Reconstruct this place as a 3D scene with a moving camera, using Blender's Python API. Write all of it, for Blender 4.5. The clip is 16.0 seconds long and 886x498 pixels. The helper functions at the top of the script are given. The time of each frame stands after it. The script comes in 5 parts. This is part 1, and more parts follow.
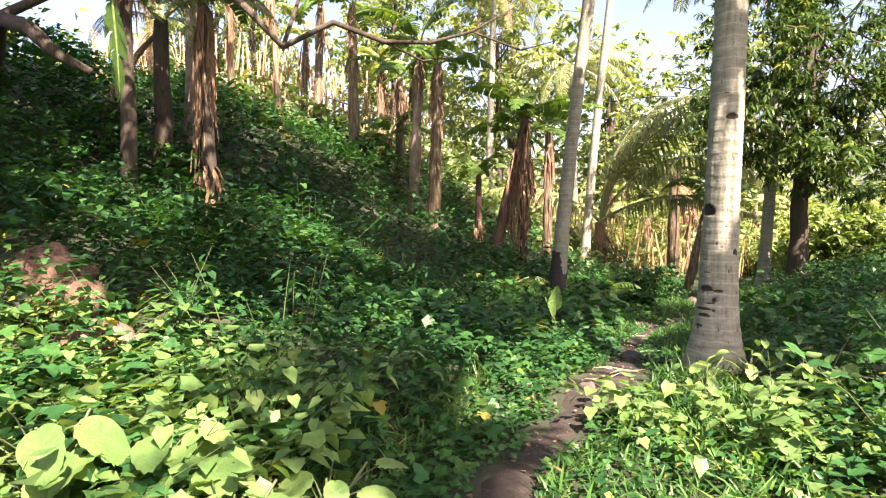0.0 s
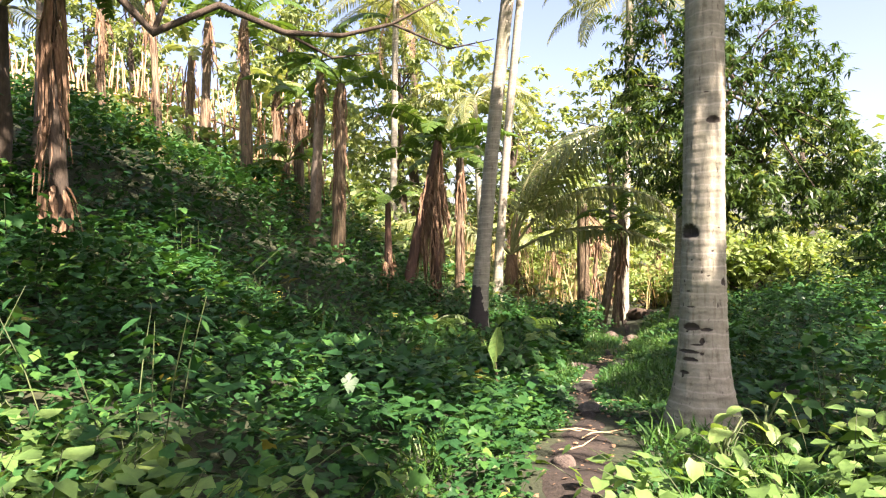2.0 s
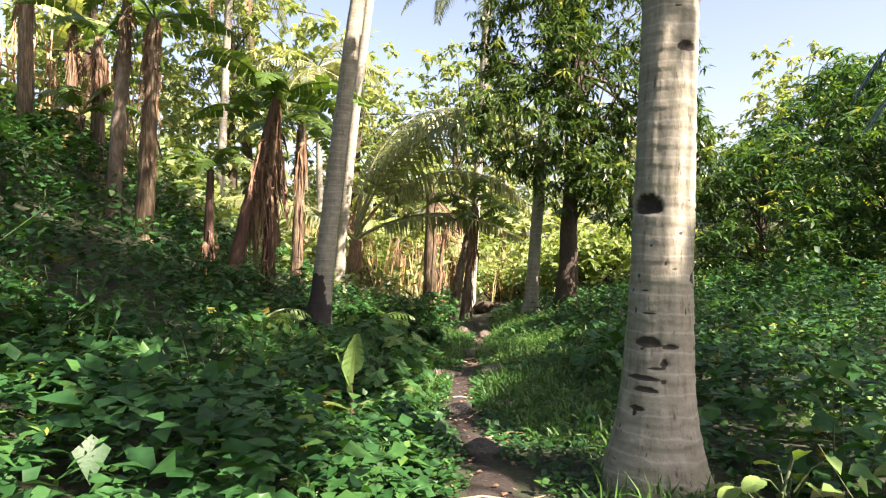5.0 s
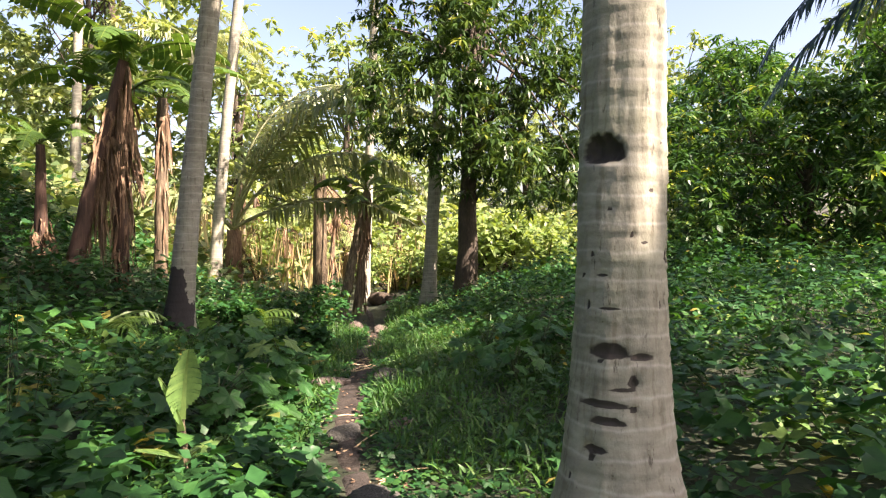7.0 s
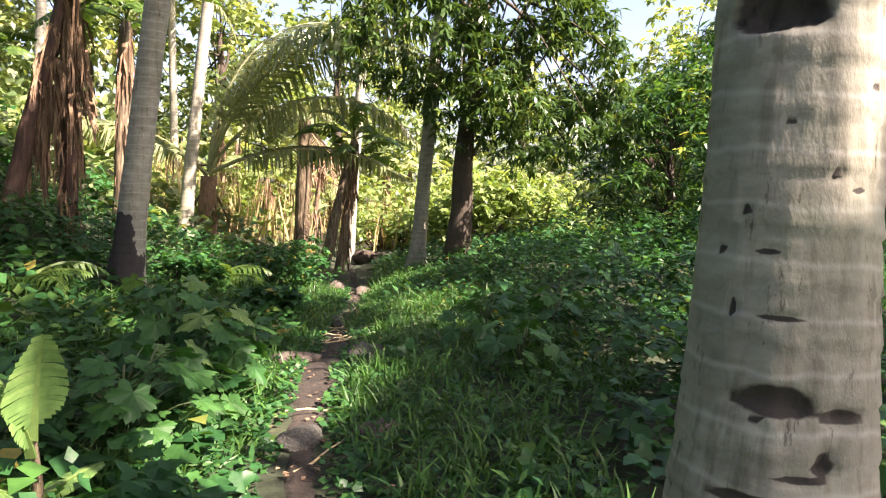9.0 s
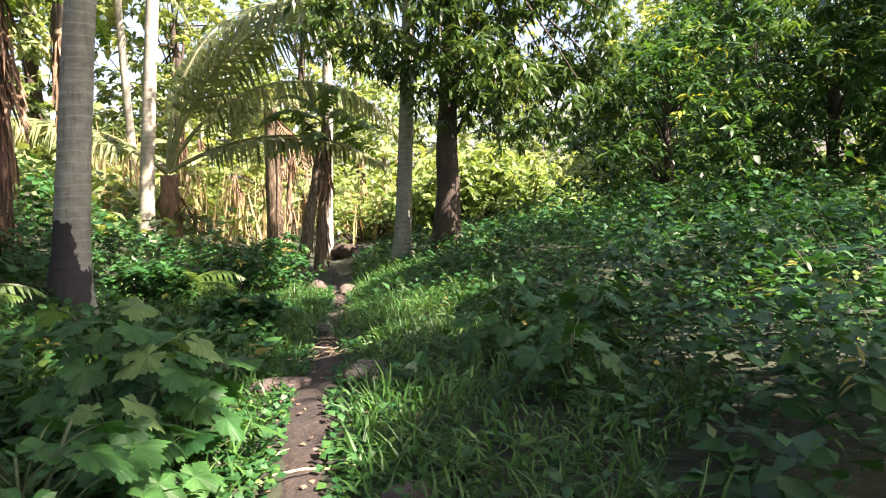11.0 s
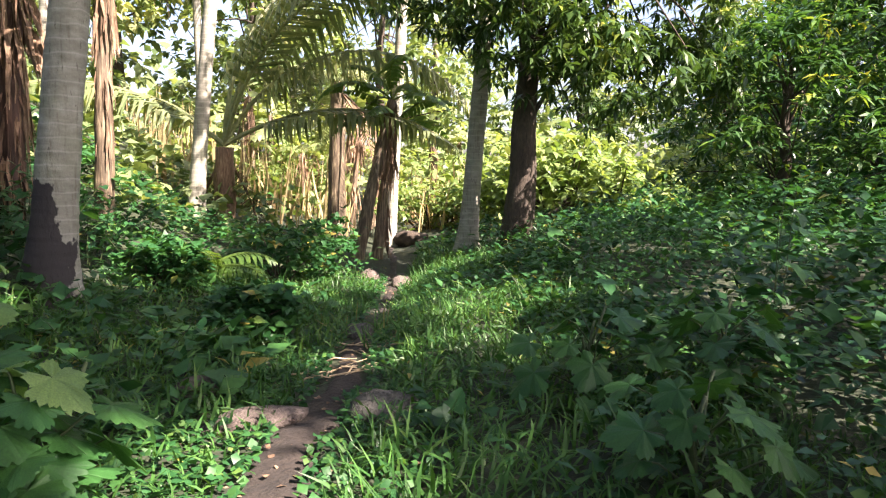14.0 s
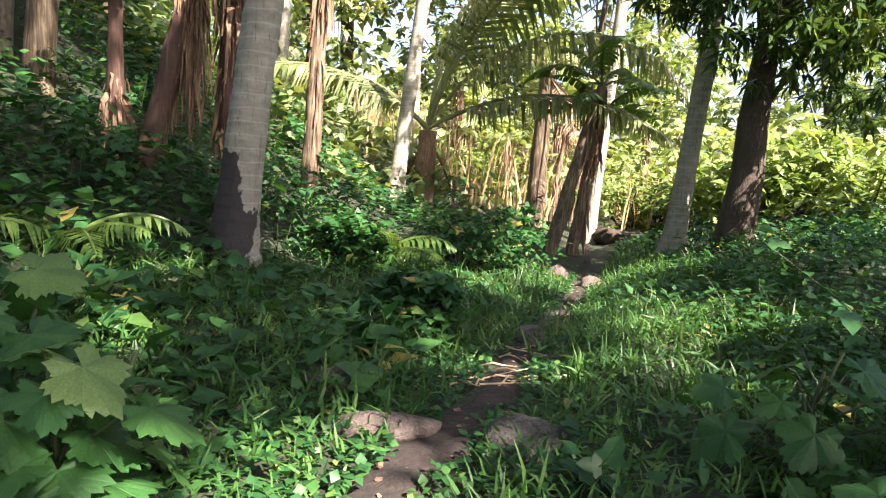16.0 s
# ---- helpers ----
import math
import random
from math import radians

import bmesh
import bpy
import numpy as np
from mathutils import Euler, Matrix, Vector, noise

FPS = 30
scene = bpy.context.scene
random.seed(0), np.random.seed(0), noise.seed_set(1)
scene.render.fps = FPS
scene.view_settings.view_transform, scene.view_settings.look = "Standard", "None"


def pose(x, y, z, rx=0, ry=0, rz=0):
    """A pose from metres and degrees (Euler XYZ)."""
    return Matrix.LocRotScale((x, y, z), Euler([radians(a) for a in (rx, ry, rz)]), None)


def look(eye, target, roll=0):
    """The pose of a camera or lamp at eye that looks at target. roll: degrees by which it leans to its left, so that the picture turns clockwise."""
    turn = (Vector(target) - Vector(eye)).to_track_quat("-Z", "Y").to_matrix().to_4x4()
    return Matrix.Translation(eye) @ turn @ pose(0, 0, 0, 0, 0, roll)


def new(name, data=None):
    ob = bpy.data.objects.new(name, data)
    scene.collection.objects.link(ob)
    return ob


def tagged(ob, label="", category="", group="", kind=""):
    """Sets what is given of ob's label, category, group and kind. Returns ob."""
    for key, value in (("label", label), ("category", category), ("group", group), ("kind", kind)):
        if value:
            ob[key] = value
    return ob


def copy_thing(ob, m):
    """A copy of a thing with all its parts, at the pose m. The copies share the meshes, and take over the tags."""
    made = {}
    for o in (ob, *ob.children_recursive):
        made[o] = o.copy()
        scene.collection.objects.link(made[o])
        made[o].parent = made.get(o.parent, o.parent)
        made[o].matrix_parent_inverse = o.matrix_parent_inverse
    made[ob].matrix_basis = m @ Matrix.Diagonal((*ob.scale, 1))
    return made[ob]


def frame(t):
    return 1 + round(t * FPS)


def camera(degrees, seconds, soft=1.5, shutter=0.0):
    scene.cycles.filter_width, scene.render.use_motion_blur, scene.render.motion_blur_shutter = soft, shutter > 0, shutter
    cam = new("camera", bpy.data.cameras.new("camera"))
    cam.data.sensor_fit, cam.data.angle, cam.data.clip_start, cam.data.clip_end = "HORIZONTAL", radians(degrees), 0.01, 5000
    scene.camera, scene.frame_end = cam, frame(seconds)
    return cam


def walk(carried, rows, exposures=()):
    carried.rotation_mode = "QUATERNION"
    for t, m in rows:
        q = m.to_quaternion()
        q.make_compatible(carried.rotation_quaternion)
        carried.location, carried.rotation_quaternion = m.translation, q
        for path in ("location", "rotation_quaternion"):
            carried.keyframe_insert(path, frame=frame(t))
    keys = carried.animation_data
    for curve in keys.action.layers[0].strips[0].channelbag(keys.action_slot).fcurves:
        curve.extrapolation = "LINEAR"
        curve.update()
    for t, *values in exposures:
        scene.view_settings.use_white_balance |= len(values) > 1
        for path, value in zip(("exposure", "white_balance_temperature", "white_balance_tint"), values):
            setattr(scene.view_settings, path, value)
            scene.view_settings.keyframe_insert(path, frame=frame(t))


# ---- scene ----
cam = camera(67.7, 16.0, soft=1.2)
PATH = [
    (0, (0.045, 0.217, 1.397), (0.042, 2.214, 1.294), -0.4),
    (0.5, (-0.08, 0.572, 1.39), (-0.269, 2.561, 1.316), -1.7),
    (1, (-0.14, 0.914, 1.383), (-0.202, 2.912, 1.34), -0.1),
    (1.5, (-0.156, 1.252, 1.346), (-0.023, 3.247, 1.297), 0.3),
    (2, (-0.154, 1.657, 1.312), (0.153, 3.633, 1.316), -1.0),
    (2.5, (-0.147, 1.956, 1.291), (0.414, 3.874, 1.212), -4.0),
    (3, (-0.114, 2.246, 1.291), (0.546, 4.134, 1.257), -1.6),
    (5.5, (0.261, 3.891, 1.175), (1.06, 5.724, 1.13), 0.8),
    (6, (0.437, 4.16, 1.142), (1.36, 5.931, 1.033), -0.4),
    (6.5, (0.588, 4.431, 1.14), (1.684, 6.101, 1.04), 1.3),
    (7, (0.739, 4.69, 1.125), (1.799, 6.386, 1.069), 0.1),
    (7.5, (0.881, 4.936, 1.099), (1.932, 6.635, 0.997), 1.0),
    (8, (1.015, 5.208, 1.081), (2.017, 6.927, 0.88), 0.4),
    (8.5, (1.185, 5.472, 1.065), (2.258, 7.151, 0.89), 3.2),
    (10.8, (1.678, 6.627, 0.992), (2.839, 8.24, 0.768), -1.2),
    (11, (1.711, 6.734, 0.986), (2.857, 8.359, 0.769), -1.0),
    (11.5, (1.829, 6.98, 0.958), (2.861, 8.685, 0.784), 1.1),
    (12, (1.958, 7.216, 0.938), (3.035, 8.896, 0.81), 4.3),
    (12.5, (2.104, 7.383, 0.9), (3.237, 9.019, 0.699), 3.6),
    (13, (2.243, 7.557, 0.868), (3.285, 9.258, 0.731), 1.4),
    (13.5, (2.401, 7.719, 0.831), (3.502, 9.383, 0.69), 4.6),
    (14, (2.616, 7.874, 0.82), (3.57, 9.615, 0.578), 1.6),
    (14.5, (2.832, 8.055, 0.808), (3.678, 9.849, 0.551), 2.0),
    (15, (2.968, 8.233, 0.777), (3.652, 10.101, 0.576), 3.9),
    (15.5, (3.003, 8.354, 0.765), (3.544, 10.258, 0.481), 4.0),
    (16, (3.031, 8.364, 0.77), (3.411, 10.304, 0.472), 4.4),
]
walk(cam, [(t, look(eye, target, roll)) for t, eye, target, roll in PATH], [(0, 2.6, 7250, 28), (3, 2.45, 7200, 28), (6, 2.4, 7200, 27), (11, 2.7, 6850, 28), (16, 2.68, 6600, 27)])

# ---- world, sun, exposure ----
SUN_AZ = Vector((0.50, -0.866))        # the way to the sun, seen from above
SUN_EL = radians(46)
world = bpy.data.worlds.new("sky")
scene.world = world
world.use_nodes = True
wn = world.node_tree
sky = wn.nodes.new("ShaderNodeTexSky")
sky.sky_type = "NISHITA"
sky.sun_disc = False
sky.sun_elevation = SUN_EL
sky.sun_rotation = math.atan2(SUN_AZ.x, SUN_AZ.y)
sky.air_density = 1.0
sky.dust_density = 3.0
wn.nodes["Background"].inputs["Strength"].default_value = 0.068
wn.links.new(sky.outputs["Color"], wn.nodes["Background"].inputs["Color"])
sun = new("sun", bpy.data.lights.new("sun", "SUN"))
sun.data.energy = 5.0
sun.data.angle = radians(0.6)
sun.data.color = (1.0, 0.93, 0.80)
sun.matrix_world = look((SUN_AZ.x * 40, SUN_AZ.y * 40, math.tan(SUN_EL) * 40), (0, 0, 0))

rng = np.random.default_rng(7)


# ---- materials ----
def material(name):
    m = bpy.data.materials.new(name)
    m.use_nodes = True
    nt = m.node_tree
    return m, nt, nt.nodes["Principled BSDF"], nt.nodes["Material Output"]


def ramp(nt, stops, fac):
    r = nt.nodes.new("ShaderNodeValToRGB")
    e = r.color_ramp.elements
    while len(e) < len(stops):
        e.new(0.5)
    for el, (p, c) in zip(e, stops):
        el.position, el.color = p, (*c, 1)
    nt.links.new(fac, r.inputs["Fac"])
    return r.outputs["Color"]


def noise_tex(nt, scale, stretch=(1, 1, 1), detail=4, rough=0.6, coord="Object"):
    tc = nt.nodes.new("ShaderNodeTexCoord")
    mp = nt.nodes.new("ShaderNodeMapping")
    mp.inputs["Scale"].default_value = stretch
    nt.links.new(tc.outputs[coord], mp.inputs["Vector"])
    t = nt.nodes.new("ShaderNodeTexNoise")
    t.inputs["Scale"].default_value = scale
    t.inputs["Detail"].default_value = detail
    t.inputs["Roughness"].default_value = rough
    nt.links.new(mp.outputs["Vector"], t.inputs["Vector"])
    return t.outputs["Fac"]


def mix(nt, a, b, fac, mode="MIX"):
    m = nt.nodes.new("ShaderNodeMix")
    m.data_type, m.blend_type = "RGBA", mode
    for sock, v in ((m.inputs[0], fac), (m.inputs[6], a), (m.inputs[7], b)):
        if isinstance(v, (int, float)):
            sock.default_value = v
        elif isinstance(v, tuple):
            sock.default_value = (*v, 1)
        else:
            nt.links.new(v, sock)
    return m.outputs[2]


def bump(nt, p, height, strength, distance):
    b = nt.nodes.new("ShaderNodeBump")
    b.inputs["Strength"].default_value = strength
    b.inputs["Distance"].default_value = distance
    nt.links.new(height, b.inputs["Height"])
    nt.links.new(b.outputs["Normal"], p.inputs["Normal"])


def leaf_material(name, stops, rough=0.45, through_light=0.35, glow=(1.25, 1.2, 0.5)):
    """Leaves: colour by a number that each leaf carries, with fine mottling; some light passes through the blade."""
    m, nt, p, out = material(name)
    at = nt.nodes.new("ShaderNodeAttribute")
    at.attribute_name = "vary"
    col = ramp(nt, stops, at.outputs["Fac"])
    mott = ramp(nt, [(0.3, (0.72, 0.76, 0.7)), (0.7, (1.15, 1.12, 1.0))], noise_tex(nt, 26.0, detail=3))
    col = mix(nt, col, mott, 1.0, "MULTIPLY")
    patch = ramp(nt, [(0.35, (0.83, 0.83, 0.85)), (0.65, (1.13, 1.05, 1.02))], noise_tex(nt, 0.7, detail=2))
    col = mix(nt, col, patch, 1.0, "MULTIPLY")
    nt.links.new(col, p.inputs["Base Color"])
    p.inputs["Roughness"].default_value = rough
    p.inputs["Specular IOR Level"].default_value = 0.35
    tr = nt.nodes.new("ShaderNodeBsdfTranslucent")
    nt.links.new(mix(nt, col, glow, 1.0, "MULTIPLY"), tr.inputs["Color"])
    ms = nt.nodes.new("ShaderNodeMixShader")
    ms.inputs[0].default_value = through_light
    nt.links.new(p.outputs[0], ms.inputs[1])
    nt.links.new(tr.outputs[0], ms.inputs[2])
    nt.links.new(ms.outputs[0], out.inputs["Surface"])
    bump(nt, p, noise_tex(nt, 60.0, detail=2), 0.25, 0.004)
    return m


def fibre_material(name, stops, scale=7.0, stretch=(6, 6, 0.5), rough=0.85, relief=0.02):
    """Fibrous, streaky surfaces: stems, bark, dead leaves."""
    m, nt, p, out = material(name)
    col = ramp(nt, stops, noise_tex(nt, scale, stretch, 6, 0.65))
    blot = ramp(nt, [(0.35, (0.62, 0.6, 0.55)), (0.62, (1.1, 1.08, 1.05))], noise_tex(nt, 2.6, (1, 1, 0.7), 4))
    nt.links.new(mix(nt, col, blot, 1.0, "MULTIPLY"), p.inputs["Base Color"])
    p.inputs["Roughness"].default_value = rough
    bump(nt, p, noise_tex(nt, scale * 2, stretch, 6), 0.7, relief)
    return m


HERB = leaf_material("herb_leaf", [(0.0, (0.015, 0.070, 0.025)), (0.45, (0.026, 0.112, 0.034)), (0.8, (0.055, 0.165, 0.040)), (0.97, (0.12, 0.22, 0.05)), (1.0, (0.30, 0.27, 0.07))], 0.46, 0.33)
GRASS = leaf_material("grass_blade", [(0.0, (0.034, 0.115, 0.028)), (0.6, (0.064, 0.175, 0.040)), (0.93, (0.12, 0.22, 0.05)), (1.0, (0.34, 0.29, 0.14))], 0.45, 0.35)
MANGO = leaf_material("mango_leaf", [(0.0, (0.03, 0.075, 0.025)), (0.6, (0.06, 0.12, 0.034)), (0.88, (0.12, 0.19, 0.04)), (1.0, (0.25, 0.28, 0.06))], 0.33, 0.35)
# Far leaves: sunlight and bright haze are put into this pale colour.
WOODLEAF = leaf_material("sun_paled_tree_leaf", [(0.0, (0.09, 0.16, 0.07)), (0.5, (0.17, 0.25, 0.11)), (0.85, (0.28, 0.35, 0.17)), (1.0, (0.39, 0.42, 0.22))], 0.42, 0.42)
# Scrub leaf brightened in its colour to stand for strong sun.
BRIGHTLEAF = leaf_material("sun_bright_leaf", [(0.0, (0.11, 0.20, 0.06)), (0.5, (0.21, 0.31, 0.11)), (1.0, (0.35, 0.42, 0.18))], 0.42, 0.42)
# Lighter copy of the herb leaf: full sun is put into its colour.
SUNLEAF = leaf_material("sunlit_colour_leaf", [(0.0, (0.09, 0.19, 0.06)), (0.5, (0.16, 0.30, 0.10)), (1.0, (0.27, 0.41, 0.15))], 0.4, 0.42)
PALMLEAF = leaf_material("palm_leaflet", [(0.0, (0.10, 0.16, 0.07)), (0.5, (0.20, 0.26, 0.13)), (0.85, (0.34, 0.37, 0.20)), (1.0, (0.48, 0.46, 0.28))], 0.32, 0.36)
# The blue of lens fringing is put into this leaflet colour.
BLUEPALM = leaf_material("fringe_blue_leaflet", [(0.0, (0.015, 0.04, 0.05)), (0.6, (0.03, 0.075, 0.10)), (1.0, (0.07, 0.13, 0.15))], 0.35, 0.25, (0.8, 1.0, 1.1))
# Shade on the crowns and their sunlit tips are put into these stops.
CROWNLEAF = leaf_material("shade_toned_crown_leaf", [(0.0, (0.022, 0.075, 0.026)), (0.45, (0.045, 0.125, 0.034)), (0.75, (0.10, 0.20, 0.045)), (1.0, (0.30, 0.34, 0.06))], 0.4, 0.38)
# Banana blade again, paler and yellower: the far grove's sunlight as colour.
SUNBANANA = leaf_material("sun_coloured_banana_blade", [(0.0, (0.14, 0.22, 0.08)), (0.5, (0.25, 0.33, 0.14)), (1.0, (0.43, 0.45, 0.24))], 0.42, 0.42)
DRYCANE = leaf_material("dry_cane", [(0.0, (0.24, 0.18, 0.09)), (0.5, (0.42, 0.34, 0.19)), (1.0, (0.55, 0.50, 0.28))], 0.6, 0.35, (1.1, 1.0, 0.8))
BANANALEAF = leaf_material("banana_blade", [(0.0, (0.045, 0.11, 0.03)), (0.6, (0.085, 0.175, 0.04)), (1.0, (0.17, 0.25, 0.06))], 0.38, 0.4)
DEADLEAF = fibre_material("dead_leaf", [(0.28, (0.075, 0.042, 0.025)), (0.55, (0.22, 0.14, 0.085)), (0.8, (0.42, 0.33, 0.23))], 9.0, (5, 5, 0.6), 0.8, 0.008)
BANANASTEM = fibre_material("banana_stem", [(0.32, (0.045, 0.032, 0.020)), (0.5, (0.13, 0.095, 0.060)), (0.72, (0.40, 0.33, 0.21))], 6.0, (5, 5, 0.4), 0.7, 0.015)
REDSTEM = fibre_material("reddish_stem", [(0.25, (0.025, 0.015, 0.011)), (0.55, (0.08, 0.043, 0.030)), (0.85, (0.24, 0.15, 0.10))], 6.0, (5, 5, 0.4), 0.8, 0.01)
DARKBARK = fibre_material("dark_bark", [(0.3, (0.03, 0.024, 0.018)), (0.6, (0.075, 0.058, 0.042)), (0.85, (0.16, 0.13, 0.10))], 9.0, (4, 4, 1.0), 0.9, 0.02)
GREYBARK = fibre_material("grey_bark", [(0.3, (0.10, 0.085, 0.065)), (0.6, (0.24, 0.20, 0.16)), (0.85, (0.40, 0.36, 0.30))], 8.0, (3, 3, 1.2), 0.9, 0.012)
BAMBOO = fibre_material("weathered_bamboo", [(0.25, (0.20, 0.11, 0.06)), (0.55, (0.46, 0.30, 0.18)), (0.85, (0.64, 0.48, 0.33))], 5.0, (5, 5, 0.5), 0.8, 0.006)
STRAW = fibre_material("dry_straw", [(0.3, (0.30, 0.22, 0.12)), (0.7, (0.55, 0.45, 0.30))], 9.0, (3, 3, 3), 0.85, 0.004)


def palm_bark(name, char=False):
    """Grey coconut bark: pale lichen, dark runs down the stem, fine cracks; the charred kind is black low on one side."""
    m, nt, p, out = material(name)
    col = ramp(nt, [(0.25, (0.155, 0.148, 0.112)), (0.5, (0.25, 0.24, 0.188)), (0.75, (0.38, 0.37, 0.30))], noise_tex(nt, 5.0, (1, 1, 2.2), 6, 0.7))
    runs = ramp(nt, [(0.34, (0.62, 0.59, 0.55)), (0.46, (1.0, 1.0, 1.0))], noise_tex(nt, 9.0, (3, 3, 0.25), 4))
    col = mix(nt, col, runs, 0.75, "MULTIPLY")
    tc = nt.nodes.new("ShaderNodeTexCoord")
    sp = nt.nodes.new("ShaderNodeSeparateXYZ")
    nt.links.new(tc.outputs["Object"], sp.inputs[0])
    wob = nt.nodes.new("ShaderNodeMath")
    wob.operation = "MULTIPLY_ADD"
    nt.links.new(noise_tex(nt, 3.0, (1, 1, .6), 3), wob.inputs[0])
    wob.inputs[1].default_value = 0.09
    nt.links.new(sp.outputs["Z"], wob.inputs[2])
    saw = nt.nodes.new("ShaderNodeMath")
    saw.operation = "PINGPONG"
    nt.links.new(wob.outputs[0], saw.inputs[0])
    saw.inputs[1].default_value = 0.0525
    scarline = ramp(nt, [(0.0, (0.3, 0.3, 0.3)), (0.005, (0.18, 0.18, 0.18)), (0.009, (0, 0, 0))], saw.outputs[0])
    col = mix(nt, col, (0.56, 0.53, 0.47), scarline)
    moss = ramp(nt, [(0.5, (0, 0, 0)), (0.74, (0.5, 0.5, 0.5))], noise_tex(nt, 2.2, (1, 1, 1), 5))
    col = mix(nt, col, (0.22, 0.25, 0.15), moss)
    if char:
        geo = nt.nodes.new("ShaderNodeTexCoord")
        sep = nt.nodes.new("ShaderNodeSeparateXYZ")
        nt.links.new(geo.outputs["Object"], sep.inputs[0])
        lin = nt.nodes.new("ShaderNodeMath")
        lin.operation = "MULTIPLY_ADD"
        nt.links.new(sep.outputs["Z"], lin.inputs[0])
        lin.inputs[1].default_value = 0.35
        nt.links.new(noise_tex(nt, 4.0, (1, 1, 0.8), 4), lin.inputs[2])
        side = nt.nodes.new("ShaderNodeMath")
        side.operation = "MULTIPLY_ADD"
        nt.links.new(sep.outputs["X"], side.inputs[0])
        side.inputs[1].default_value = 1.0
        nt.links.new(lin.outputs[0], side.inputs[2])
        burnt = ramp(nt, [(0.80, (1, 1, 1)), (0.83, (0, 0, 0))], side.outputs[0])
        col = mix(nt, col, (0.030, 0.026, 0.024), burnt)
    cracks = ramp(nt, [(0.33, (0.28, 0.26, 0.24)), (0.385, (1, 1, 1))], noise_tex(nt, 13.0, (2.4, 2.4, 0.45), 5, 0.7))
    col = mix(nt, col, cracks, 0.8, "MULTIPLY")
    # Dark insides of the hollows are put into the colour, besides their depth.
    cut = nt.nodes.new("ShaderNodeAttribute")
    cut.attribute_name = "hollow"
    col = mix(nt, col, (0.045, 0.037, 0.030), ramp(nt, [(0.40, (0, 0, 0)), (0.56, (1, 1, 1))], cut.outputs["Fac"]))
    nt.links.new(col, p.inputs["Base Color"])
    p.inputs["Roughness"].default_value = 0.85
    bump(nt, p, noise_tex(nt, 30.0, (1.4, 1.4, 0.7), 6), 0.6, 0.008)
    return m


PALMBARK = palm_bark("coconut_bark")
CHARBARK = palm_bark("charred_coconut_bark", True)

def soil(name, stops, scale):
    m, nt, p, out = material(name)
    col = ramp(nt, stops, noise_tex(nt, scale, detail=8, rough=0.7))
    grit = ramp(nt, [(0.3, (0.6, 0.58, 0.55)), (0.7, (1.2, 1.18, 1.15))], noise_tex(nt, scale * 14, detail=4))
    nt.links.new(mix(nt, col, grit, 1.0, "MULTIPLY"), p.inputs["Base Color"])
    p.inputs["Roughness"].default_value = 0.95
    bump(nt, p, noise_tex(nt, scale * 8, detail=6), 0.8, 0.03)
    return m


SOIL = soil("dark_soil_and_litter", [(0.3, (0.014, 0.020, 0.010)), (0.55, (0.026, 0.038, 0.016)), (0.8, (0.060, 0.062, 0.026))], 1.6)
TRODDEN = soil("trodden_soil", [(0.3, (0.014, 0.011, 0.008)), (0.55, (0.034, 0.026, 0.020)), (0.8, (0.085, 0.064, 0.050))], 2.6)
STONE = soil("brown_stone", [(0.3, (0.06, 0.048, 0.040)), (0.55, (0.13, 0.105, 0.090)), (0.8, (0.23, 0.19, 0.165))], 6.0)
DARKSTONE = soil("dark_mossy_stone", [(0.3, (0.035, 0.035, 0.032)), (0.55, (0.08, 0.08, 0.07)), (0.8, (0.15, 0.15, 0.12))], 6.0)


# ---- geometry helpers ----
def mesh_np(name, verts, faces, mat, vary=None, smooth=False, slots=None, mats=None):
    """A mesh from arrays; vary: one number a vertex, carried to the leaf material."""
    me = bpy.data.meshes.new(name)
    verts, faces = np.asarray(verts, np.float32), np.asarray(faces, np.int32)
    k = faces.shape[1]
    me.vertices.add(len(verts))
    me.vertices.foreach_set("co", verts.ravel())
    me.loops.add(faces.size)
    me.loops.foreach_set("vertex_index", faces.ravel())
    me.polygons.add(len(faces))
    me.polygons.foreach_set("loop_start", np.arange(0, faces.size, k, dtype=np.int32))
    if smooth:
        me.polygons.foreach_set("use_smooth", np.ones(len(faces), bool))
    for mm in (mats or [mat]):
        me.materials.append(mm)
    if slots is not None:
        me.polygons.foreach_set("material_index", np.asarray(slots, np.int32))
    if vary is not None:
        me.attributes.new("vary", "FLOAT", "POINT").data.foreach_set("value", np.asarray(vary, np.float32))
    me.update()
    me.validate()
    return me


def turns(yaw, pitch, roll):
    """Rotations Rz(yaw) Ry(-pitch) Rx(roll), one a row: +x of the piece points along yaw, lifted by pitch."""
    cy, sy, cp, sp, cr, sr = np.cos(yaw), np.sin(yaw), np.cos(pitch), np.sin(pitch), np.cos(roll), np.sin(roll)
    r = np.empty((len(yaw), 3, 3))
    r[:, 0, 0], r[:, 0, 1], r[:, 0, 2] = cy * cp, -sy * cr - cy * sp * sr, sy * sr - cy * sp * cr
    r[:, 1, 0], r[:, 1, 1], r[:, 1, 2] = sy * cp, cy * cr - sy * sp * sr, -cy * sr - sy * sp * cr
    r[:, 2, 0], r[:, 2, 1], r[:, 2, 2] = sp, cp * sr, cp * cr
    return r


def scatter(shape, at, rot, size):
    """Many copies of a small shape (verts, tris) in one array; size: a number or three a row."""
    v, f = shape
    size = np.asarray(size, float)
    size = size[:, None, None] if size.ndim == 1 else size[:, None, :]
    out = np.einsum("nij,nmj->nmi", rot, v[None] * size) + at[:, None, :]
    n, m = len(at), len(v)
    return out.reshape(-1, 3), (f[None] + m * np.arange(n)[:, None, None]).reshape(-1, f.shape[1])


